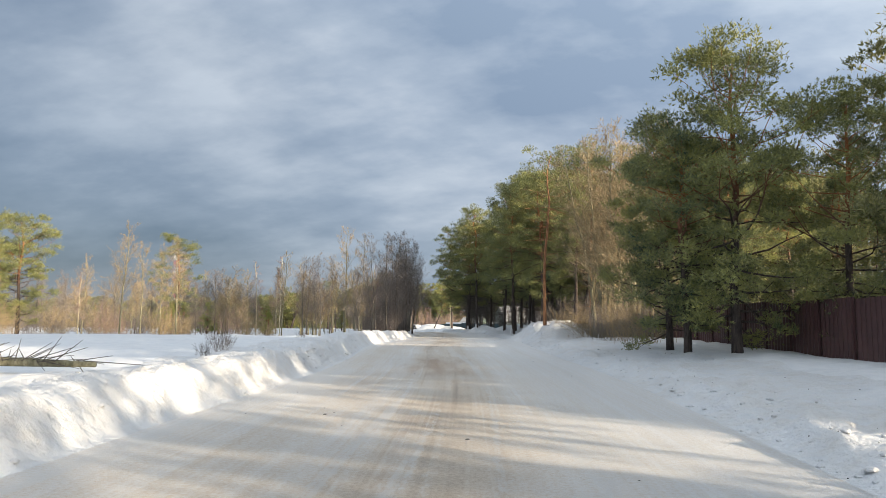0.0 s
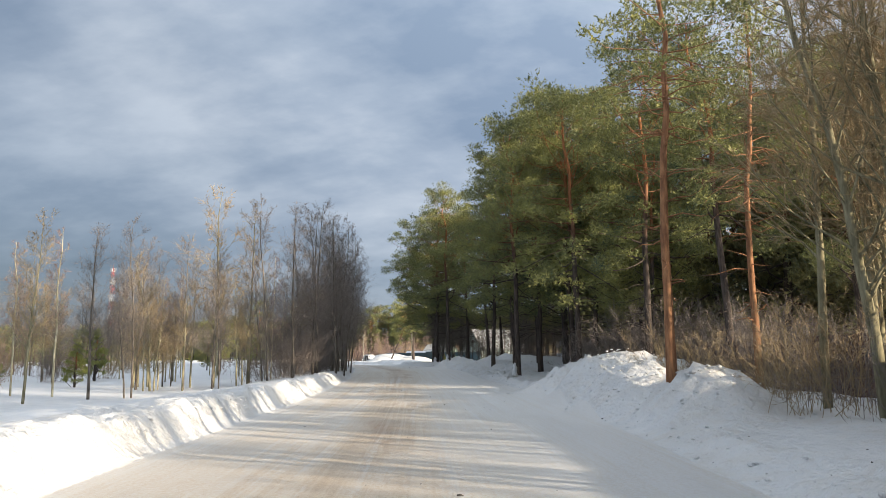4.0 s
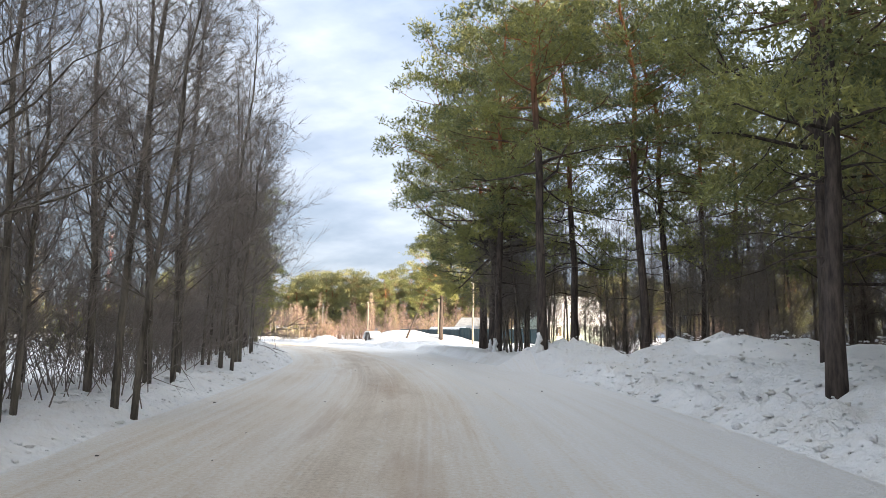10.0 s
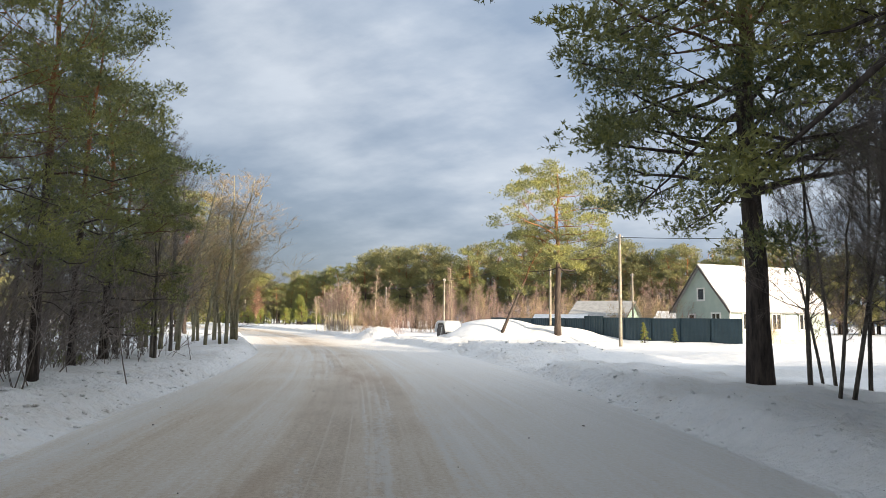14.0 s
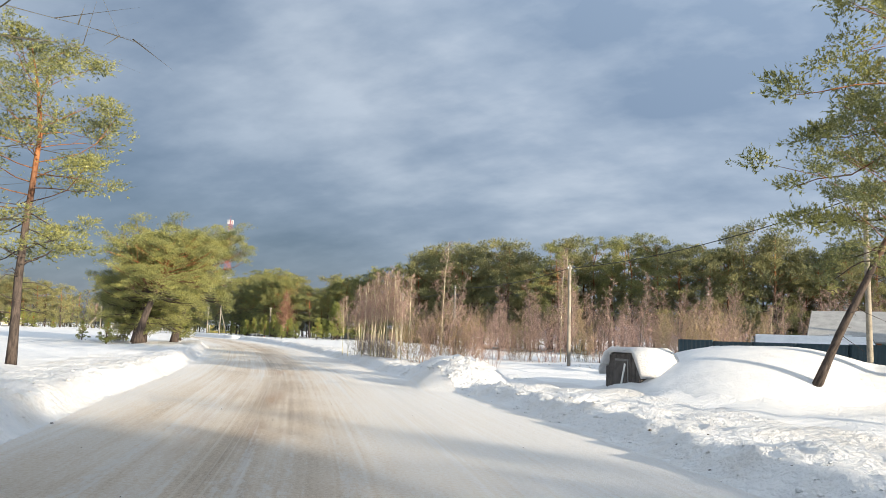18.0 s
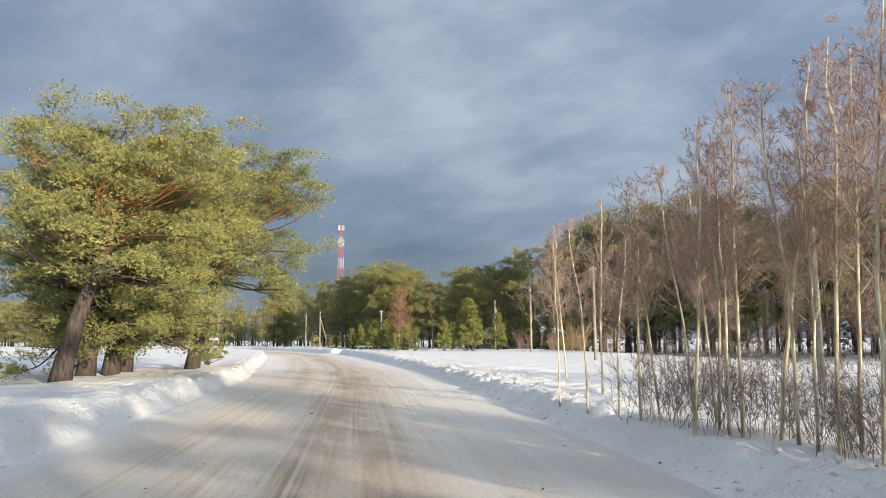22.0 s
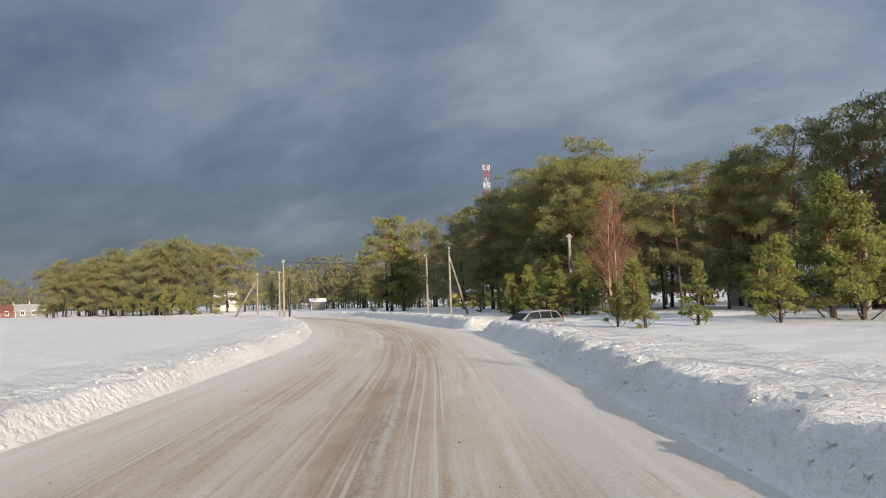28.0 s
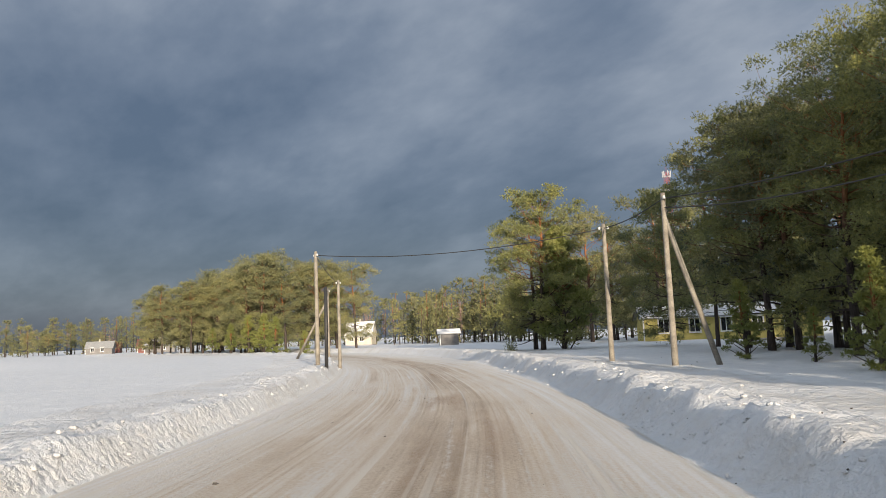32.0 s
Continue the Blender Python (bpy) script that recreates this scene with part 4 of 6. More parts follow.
# the sunlit aspens and the orange-barked pines before the forest
for k, x, y, h in (("aspen0", 10.6, 8, 15), ("aspen1", 12.0, 11.5, 15.5), ("aspen2", 11.2, 4.5, 13.5), ("aspen1", 10.0, 14.5, 15), ("aspen0", 12.6, 1.5, 13), ("aspen2", 10.8, 13.4, 13.5)):
    plant(k, "bare_aspen", x, y, h, "leafless aspen with sunlit yellow-grey stems", "tree", "aspens by the fence")
for k, x, y, h in (("sparse", 6.5, 16.0, 14.5), ("sparse", 10.8, 20.5, 13.5), ("tall0", 11.4, 36.5, 19), ("tall2", 13.5, 30.0, 18.5), ("tall3", 8.2, 40.5, 18.5)):
    plant(k, "pine_tree", x, y, h, PINE_TALL, "tree", "roadside pines")
for k, x, y, h in (("tan0", 11.6, 6.5, 14.5), ("tan1", 10.2, 11.0, 14.8), ("tan0", 11.8, 13.6, 14.5), ("tan1", 12.4, 8.5, 13.5), ("tan0", 11.8, 1.0, 11.0)):
    plant(k, "bare_aspen", x, y, h, "leafless aspen clump with sunlit tan twigs", "tree", "aspens by the fence")
for i in range(13):
    plant(f"bush{i % 3}" if i % 2 else f"tanbush{i % 2}", "bare_bush", 9.6 + random.uniform(-0.9, 1.6), -4 + i * 2.2, random.uniform(2.0, 3.4), "leafless brushwood at the edge of the snow", "bush", "brushwood by the fence")
# the pine wood along the right of the road
FRONT = [("tall1", 9.4, 46.5, 19.3), ("tall0", 5.2, 47.9, 18.1), ("tall3", 7.6, 54.5, 18.7), ("tall2", 9.7, 51, 19.9), ("tall0", 11.9, 54, 19.9), ("tall1", 4.6, 67.2, 17.5), ("tall2", 8.8, 65.4, 20.6),
         ("tall3", 7.4, 73.4, 20.3), ("tall0", 0.3, 84.0, 20.0), ("tall3", 2.8, 92.4, 19.0), ("tall1", 12.5, 66, 19.9), ("tall2", 5.2, 86.0, 18.5), ("tall0", -1.3, 93.8, 19.7), ("bigbroad", -1.4, 97.4, 19.1), ("bigbroad", -1.9, 107.8, 16.5),
         ("tall2", 7.0, 88.8, 18.0), ("tall1", 5.8, 57, 16.9), ("tall3", 13.8, 47, 19.9), ("tall0", 16, 58, 19.9), ("tall2", 10.5, 60, 21.2)]
for k, x, y, h in FRONT:
    plant(k, "pine_tree", x, y, h, PINE_TALL, "tree", "pines of the roadside wood")
rw = random.Random(5)
spots = [(x, y) for _, x, y, _ in FRONT]
while len(spots) < 20 + 44:
    x, y = rw.uniform(8, 42), rw.uniform(40, 103)
    if x < 8 + max(0, (y - 70)) * 0.10 or (x < 6 + (y - 84) * 0.9 and y > 84) or min((x - a) ** 2 + (y - b) ** 2 for a, b in spots) < 9:
        continue
    spots.append((x, y))
    plant(f"grove{rw.randrange(4)}" if x > 14 else f"tall{rw.randrange(4)}", "pine_tree", x, y, rw.uniform(16.0, 20.5), "tall pine inside the shaded wood", "tree", "pines of the roadside wood")
for x, y, h in ((12, 40, 4.6), (10, 43.5, 4.0), (13, 36.5, 5.0), (15, 42, 4.5), (9.6, 46.5, 3.4), (14.5, 50, 3.6), (16, 33, 4.4), (13, 29, 4.2), (14, 24, 3.6), (10.6, 41, 4.2), (11.6, 38.2, 4.8), (17, 38, 5)):
    plant(f"bush{rw.randrange(3)}", "bare_bush", x, y, h, "leafless brushwood under the pines", "bush", "brushwood under the pines")
for x, y, h in ((0.8, 99.5, 8.5), (1.8, 97, 8), (-0.6, 102.2, 8), (3.5, 96, 6.5), (5.5, 95, 6), (4.5, 100, 5), (7.5, 97.5, 6), (2.2, 103, 4.5), (9, 93, 6), (8, 86, 8), (10, 84, 7.5), (12, 88, 9), (6, 90, 7), (9, 89.5, 8), (11, 92, 8), (14, 85, 8.5), (5, 93.5, 7), (13, 95, 9), (16, 91, 9), (6.5, 98, 9.5), (10, 98, 9.5), (3.0, 99, 10), (6, 101, 10), (2.6, 105.5, 9), (8, 100.5, 10), (3.4, 107, 5), (5.2, 104, 6)):
    plant(f"alder{rw.randrange(4)}", "bare_alder", x, y, h, "slender leafless tree beside the pines", "tree", "young trees by the pines")

for x, y, h, lx, ly in ((-0.7, 95.0, 8.5, 3, 10), (-0.4, 96.3, 9, -6, 12), (0.2, 95.6, 9.5, 2, 7), (0.8, 98.4, 9, 0, 4), (-0.9, 99.4, 8, -4, -6), (1.6, 94.6, 9, 5, -4), (-0.5, 100.6, 8, 4, 5), (0.3, 101.6, 9, -5, 3), (1.2, 103, 8.5, 3, -6), (0.2, 99.8, 9, -3, -4), (2.2, 104.5, 9, 2, 6), (1.0, 101.0, 8, -6, 8), (-0.6, 105.2, 8, 3, 9), (0.4, 106.4, 9, -3, 5), (1.3, 107.6, 9, 2, -5), (-1.0, 107.0, 7, 4, 12), (0.2, 108.6, 8, -2, -4)):
    plant(f"alder{rw.randrange(4)}", "bare_alder", x, y, h, "leaning leafless tree between the pine trunks", "tree", "young trees by the pines", lean=(lx, ly))
for i in range(34):
    x, y = rw.uniform(7, 32), rw.uniform(86, 110)
    plant(f"alder{rw.randrange(4)}", "bare_alder", x, y, rw.uniform(6, 11), "leafless tree of the thicket behind the snow heaps", "tree", "thicket behind the heaps")
for i in range(22):
    x, y = rw.uniform(6, 22), rw.uniform(85, 106)
    plant(f"bush{rw.randrange(3)}", "bare_bush", x, y, rw.uniform(2.4, 4.4), "dark leafless brushwood behind the snow heaps", "bush", "thicket behind the heaps")
for x, y, h in ((9, 90, 16), (12.5, 95, 16), (17, 90, 15), (15, 100, 15), (21, 97, 16), (26, 92, 15), (24, 105, 15), (31, 100, 15)):
    plant(f"tall{rw.randrange(4)}", "pine_tree", x, y, h, "tall pine behind the snow heaps", "tree", "pines of the roadside wood")

# the leafless row along the left
ROW = [("alder0", -16.5, 30, 8), ("alder1", -14.8, 31, 8.5), ("alder2", -18.5, 40, 9), ("aspen0", -14.5, 42, 12.5), ("aspen1", -13.0, 44.5, 12), ("alder3", -11.5, 33, 7), ("alder1", -10.6, 40.5, 11), ("alder0", -10.0, 44.5, 11.5),
       ("alder2", -10.4, 54.6, 13), ("alder3", -9.2, 49, 12.5), ("alder0", -8.2, 51.4, 11.5), ("alder1", -8.4, 53.0, 12), ("alder2", -8.8, 55.6, 12.5), ("alder3", -9.8, 58.5, 12), ("alder0", -9.2, 61.8, 12.0), ("alder1", -10.0, 63.2, 11.5),
       ("alder2", -10.8, 67.5, 11), ("alder3", -10.2, 71, 11), ("alder0", -11.5, 74, 11), ("alder1", -12.5, 78.5, 10.5), ("alder2", -13.6, 82.5, 10.5), ("alder3", -14.3, 86, 10), ("alder0", -15.3, 89.5, 9.5), ("alder1", -17.2, 95, 8.5),
       ("alder2", -12.4, 58, 11), ("alder1", -13, 69, 10), ("alder3", -15, 76, 10), ("alder0", -18.4, 99, 9.5), ("alder2", -19.6, 102, 9.8), ("alder1", -21.0, 105.5, 9.5), ("alder3", -22.0, 114, 9.5), ("alder0", -23.6, 110, 9), ("alder2", -22.8, 117, 9), ("alder1", -11.2, 76.5, 12.5), ("alder3", -12.0, 80.5, 12.5), ("alder0", -13.4, 84.5, 12), ("alder2", -14.6, 91.5, 12.5), ("alder3", -16.0, 93, 11), ("alder1", -9.6, 66, 13), ("alder0", -10.4, 69.5, 12.5)]
for k, x, y, h in ROW:
    plant(k, "bare_alder" if k.startswith("a") and k[1] == "l" else "bare_aspen", x, y, h, "leafless grey-barked tree in the roadside row", "tree", "bare trees along the road")
for i in range(40):
    y = 44 + i * 1.85
    x = float(np.interp(y, [44, 60, 75, 100, 118], [-10.6, -10.2, -12.2, -18.6, -24.0])) + rw.uniform(-1.6, 0.1)
    plant(f"bush{rw.randrange(3)}", "bare_bush", x, y, rw.uniform(2.6, 5.4), "dense leafless brushwood under the bare trees", "bush", "brushwood along the road")
for k, x, y, h in (("tall3", -18.7, 103.6, 11.0), ("tall1", -17.8, 100.4, 9.6), ("tall3", -20.6, 107.6, 10.0), ("full2", -22.2, 111.5, 9.5), ("tall1", -24, 115, 9)):
    plant(k, "pine_tree", x, y, h, "dark pine among the bare trees", "tree", "pines among the bare row")
for k, x, y, h in (("tan0", -24.8, 125.8, 9.0), ("tan1", -26.0, 129.0, 9.5), ("tan0", -27.0, 121.5, 8.5), ("tan1", -24.5, 119.5, 8.5), ("tan0", -29.5, 131.5, 9)):
    plant(k, "bare_willow", x, y, h, "leafless willow with sunlit tan twigs", "tree", "willows at the row's end", wide=1.45)
plant("tall1", "pine_tree", -39.5, 149.2, 12.4, "slim pine with an uneven sunlit crown", "tree", "roadside pines", wide=1.3)
# scattered trees of the field on the left where the clip begins
for k, x, y, h in (("full1", -43.4, 26, 11.5), ("full2", -46.4, 22, 11.0), ("full0", -49, 27, 11.5)):
    plant(k, "pine_tree", x, y, h, "pine at the edge of the snow field", "tree", "pines of the field")
plant("tall3", "pine_tree", -36, 46, 12, "sunlit pine among bare trees", "tree", "pines of the field")
for i in range(34):
    y = rw.uniform(12, 78)
    x = -rw.uniform(15, 46) - max(0, 30 - y) * 0.25
    key = rw.choice(["alder0", "alder1", "aspen0", "aspen1", "aspen2", "birch0", "birch1"])
    plant(key, "bare_tree", x, y, rw.uniform(4.5, 10.5), "thin leafless tree on the snow field", "tree", "thin trees of the field")
for i in range(26):
    x, y = -rw.uniform(11.5, 30), rw.uniform(26, 62)
    if x > -14 and y < 40:
        x -= 4
    plant(rw.choice(["tan0", "aspen1", "alder2", "birch0", "aspen2", "birch2"]), "bare_tree", x, y, rw.uniform(5.0, 9.0), "thin leafless tree on the snow field", "tree", "thin trees of the field")
for i in range(46):
    plant(rw.choice(["tan0", "alder0", "alder1", "alder3", "alder2"]), "bare_tree", -rw.uniform(42, 95), rw.uniform(62, 135), rw.uniform(8, 12), "leafless tree at the far side of the field", "tree", "trees at the field's far side")
rf = random.Random(77)
for i in range(64):
    y = rf.uniform(18, 84)
    x = -rf.uniform(17, 30) - rf.uniform(0, 38) * (0.4 + y / 84)
    key = rf.choice(["tanbush0", "tanbush1", "tanbush0", "bush1", "redbush0"])
    plant(key, "bare_bush", x, y, rf.uniform(2.0, 4.2), "straw-coloured leafless scrub on the snow field", "bush", "scrub of the field")
for i in range(16):
    plant(rw.choice(["young0", "young1", "grove2"]), "young_pine", -rw.uniform(22, 52), rw.uniform(40, 92), rw.uniform(3.0, 5.0), "small yellow-green pine on the field", "tree", "small pines of the field")

# the lone pine, the leaning tree and what stands by the houses
plant("lone", "pine_tree", -7.0, 149.4, 14.0, "lone Scots pine with a flat sunlit crown and orange trunk", "tree", turn=40)
plant("tall2", "leaning_pine", -11.5, 149.2, 9.2, "slim leaning pine with a thin olive crown", "tree", lean=(0, 22), turn=-5, wide=1.25)
plant("tanbush0", "bare_bush", 2.0, 158, 4, "tan garden shrub behind the fence", "bush", "garden shrubs")
plant("tanbush1", "bare_bush", -0.5, 161, 4, "tan garden shrub behind the fence", "bush", "garden shrubs")
plant("redbush0", "bare_bush", 4.2, 157, 3.6, "reddish garden shrub behind the fence", "bush", "garden shrubs")
plant("tanbush0", "bare_bush", 9.5, 151.5, 2.6, "small leafless apple tree before the house", "bush", "garden shrubs")
for x, y, h in ((-0.5, 146, 1.6), (1.8, 146.5, 1.2)):
    plant("young1", "young_pine", x, y, h, "small dark evergreen by the fence", "bush", "evergreens by the fence")

# birches and reddish brush on the right before the wood
rb = random.Random(8)
for i in range(19):
    u = (i + rb.uniform(0, 1)) / 19
    x, y = -30.4 - 4.6 * u + rb.uniform(-0.5, 0.5), 171.2 + 5.2 * u + rb.uniform(-0.6, 1.3)
    plant(f"slim{i % 4}", "birch_tree", x, y, rb.uniform(4.4, 6.1), "slim pale birch with fine pinkish twigs", "tree", "birches by the road", lean=(rb.uniform(-5, 5), rb.uniform(-5, 5)))
for x, y, h in ((-37.0, 179.1, 4.6), (-36.2, 178.4, 4.2), (-38.0, 180.6, 4.4), (-37.6, 184.5, 6.0), (-40.0, 190.5, 6.2), (-35.6, 177.2, 4.8)):
    plant(f"slim{rb.randrange(4)}", "birch_tree", x, y, h, "slim pale birch with fine pinkish twigs", "tree", "birches by the road")
for k, x, y, h in (("birch0", -28.4, 173.2, 7.9), ("birch1", -20.5, 182, 8.5), ("birch2", -21.3, 184.5, 8.6)):
    plant(k, "birch_tree", x, y, h, "tall leafless birch with a pale trunk", "tree", "birches by the road")
for i in range(7):
    plant(f"bush{i % 3}", "bare_bush", -31.6 - i * 0.55 + rb.uniform(-0.4, 0.4), 173.2 + i * 0.6 + rb.uniform(-0.3, 0.9), rb.uniform(1.4, 2.2), "low dark brushwood between the birches", "bush", "brushwood between the birches")
for i in range(6):
    plant(f"redbush{i % 2}" if i % 3 else f"tanbush{i % 2}", "bare_bush", -28.7 + i * 0.8, 168.4 - i * 0.15 + rb.uniform(-0.3, 1.2), rb.uniform(3.2, 4.2), "reddish leafless willow thicket beside the road", "bush", "thickets by the road")
for i in range(24):
    x = -29 + i * 0.92 + rw.uniform(-0.6, 0.6)
    y = 180 + (x + 30) * 0.30 + rw.uniform(-3.0, 4.5)
    if i % 3 == 0:
        plant(f"redtree{i % 3}", "bare_tree", x, y, rw.uniform(5.0, 7.5), "slim reddish leafless tree over the thicket", "tree", "trees over the thicket")
    else:
        plant(f"redbush{i % 2}" if i % 5 else f"tanbush{i % 2}", "bare_bush", x, y, rw.uniform(2.4, 5.0), "reddish leafless willow thicket in the snow", "bush", "thickets by the road")
for i in range(60):
    x = rw.uniform(-62, 60)
    y = float(np.interp(x, [-62, -30, 0, 60], [256, 243, 228, 218])) - rw.uniform(0, 14)
    key = rw.choice(["redbush0", "redbush1", "tanbush0", "birch0", "birch2", "tan0"])
    plant(key, "bare_tree", x, y, rw.uniform(4, 7.5) if x > -30 else rw.uniform(2, 4), "reddish bare growth before the pine wood", "tree", "bare growth before the wood")

for i in range(58):
    x = rw.uniform(-38, 40)
    y = float(np.interp(x, [-62, -30, 0, 60], [262, 249, 234, 222])) - rw.uniform(0, 9)
    plant(f"redtree{i % 3}", "bare_tree", x, y, rw.uniform(6, 10.5), "reddish leafless tree at the edge of the pine wood", "tree", "bare growth before the wood")

# the broad pine group on the left
for k, x, y, h, t in (("broad2", -58.4, 183.4, 8.9, 15), ("broad1", -61.2, 187.2, 8.8, 0), ("broad0", -62.2, 189.6, 9.2, 15), ("broad1", -63.8, 192.0, 9.4, 0), ("broad2", -62.8, 196.0, 10.7, 22)):
    plant(k, "pine_tree", x, y, h, "broad old Scots pine with a thick trunk and sunlit crown", "tree", "broad pines by the bend", turn=t, wide=1.05 if y > 195 else 1.2)
for x, y, h in ((-60, 181.5, 2.4), (-64.5, 190, 2.2), (-63.4, 198.2, 3.4), (-66, 186, 2.0)):
    plant("young2", "young_pine", x, y, h, "bushy young pine under the broad pines", "tree", "young pines under the broad pines")

# young pines and the red birch near the drive
for x, y, h in ((-75.2, 246.6, 2.2), (-73.6, 245.6, 2.4), (-72.0, 247.8, 3.0), (-78.5, 258.5, 4.2), (-80.0, 261.5, 3.6), (-83.5, 263.2, 4.0), (-86.5, 265.0, 3.2), (-88.5, 264.2, 4.0), (-91, 266.5, 3.0), (-100.6, 277.5, 3.3), (-97.5, 276, 2.0), (-95, 274.5, 2.2), (-85.0, 262.0, 3.4), (-87.5, 263.0, 3.0), (-90.0, 264.5, 3.4), (-84.8, 265.4, 4.8), (-87.6, 266.8, 4.7), (-92.5, 269.0, 3.2), (-80.4, 263.8, 4.0), (-94.0, 271.5, 3.6)):
    plant(f"young{rw.randrange(3)}", "young_pine", x, y, h, "young yellow-green pine behind the snow bank", "tree", "young pines by the drive")
plant("redbirch", "birch_tree", -82.8, 266.6, 9.2, "red-twigged birch with pale orange stems", "tree")
for x, y, h in ((-69.1, 250.6, 4.2), (-67.4, 254.6, 7.4), (-66.0, 252.6, 6.0), (-63.5, 255.5, 5.2), (-71.5, 259.5, 4.2)):
    plant(rw.choice(["bushy0", "bushy1"]), "pine_tree", x, y, h, "bushy half-grown pine at the field's edge", "tree", "half-grown pines")
LATE = [("tall0", -90, 277.5, 13.6), ("tall3", -86.5, 274, 14), ("full1", -93.5, 279, 13), ("tall1", -82, 276, 11), ("tall3", -96, 283, 14.5), ("tall2", -100, 287, 15), ("tall0", -105, 290, 13.5), ("tall3", -110, 294, 12.5), ("full0", -124, 293.6, 12.3), ("bushy1", -122.6, 294.4, 10.0), ("full2", -125.5, 294.5, 10.5),
        ("tall2", -76, 272, 10.5), ("tall1", -71, 269, 12.5), ("tall3", -66, 268, 13.5), ("tall0", -61, 265, 14), ("tall2", -56, 263.5, 14.5), ("full0", -116, 299, 11.5), ("full0", -88.5, 272.5, 12.5), ("full2", -92, 275.5, 11.5), ("full1", -97.5, 280.5, 11), ("full0", -84.5, 270.5, 11.5), ("tall1", -79, 270.5, 10.3), ("full2", -103, 285.5, 11), ("full1", -74, 274, 12), ("full0", -68, 272.5, 12)]
for k, x, y, h in LATE:
    plant(k, "pine_tree", x, y, h, "tall sunlit Scots pine at the edge of the village", "tree", "pines at the village edge")
spots = [(x, y) for _, x, y, _ in LATE]
while len(spots) < 25 + 30:
    x = rw.uniform(-150, -54)
    y = float(np.interp(x, [-150, -100, -60], [322, 292, 272])) + rw.uniform(0, 34)
    if min((x - a) ** 2 + (y - b) ** 2 for a, b in spots) < 12:
        continue
    spots.append((x, y))
    plant(f"grove{rw.randrange(4)}", "pine_tree", x, y, rw.uniform(10.5, 15), "dark pine of the village wood", "tree", "pines of the village wood")
for i in range(14):
    u = (i + rw.uniform(0, 1)) / 14
    plant(f"grove{i % 4}", "pine_tree", -74 - 34 * u, 277 + 13 * u + rw.uniform(-2, 4), rw.uniform(10.5, 13.5) * (0.85 if u < 0.35 else 1), "dark pine of the village wood", "tree", "pines of the village wood")
for x, y, h in ((-60.5, 263.5, 4.2), (-58.0, 262.0, 3.6), (-62.5, 265.0, 5.0), (-55.5, 260.5, 4.4), (-65.5, 266.0, 4.6), (-53.0, 260.0, 4.0)):
    plant(f"bushy{rw.randrange(2)}", "young_pine", x, y, h, "bushy half-grown pine at the field's edge", "tree", "half-grown pines")
# the grove on the left beyond the field
for i in range(44):
    u = rw.uniform(0, 1)
    x, y = -178 - 64 * u + rw.uniform(-3, 3), 304 + 8 * u + rw.uniform(-5, 12)
    plant(f"grove{rw.randrange(4)}", "pine_tree", x, y, rw.uniform(11.5, 15.5) * (1 - 0.30 * max(0, u - 0.25)), "round-crowned pine of the grove beyond the field", "tree", "grove beyond the field")
for i in range(10):
    plant(f"grove{rw.randrange(4)}", "pine_tree", -rw.uniform(282, 400), rw.uniform(300, 352), rw.uniform(5.5, 10), "pine among the far cottages", "tree", "pines among the cottages")
for x, y, h in ((-166, 299, 3.4), (-172, 298.5, 5.5), (-176, 299, 6.0), (-181, 299.5, 5.5), (-187, 300, 4.5), (-195, 301, 4)):
    plant("young0", "young_pine", x, y, h, "bushy young pine at the foot of the grove", "tree", "young pines of the grove")


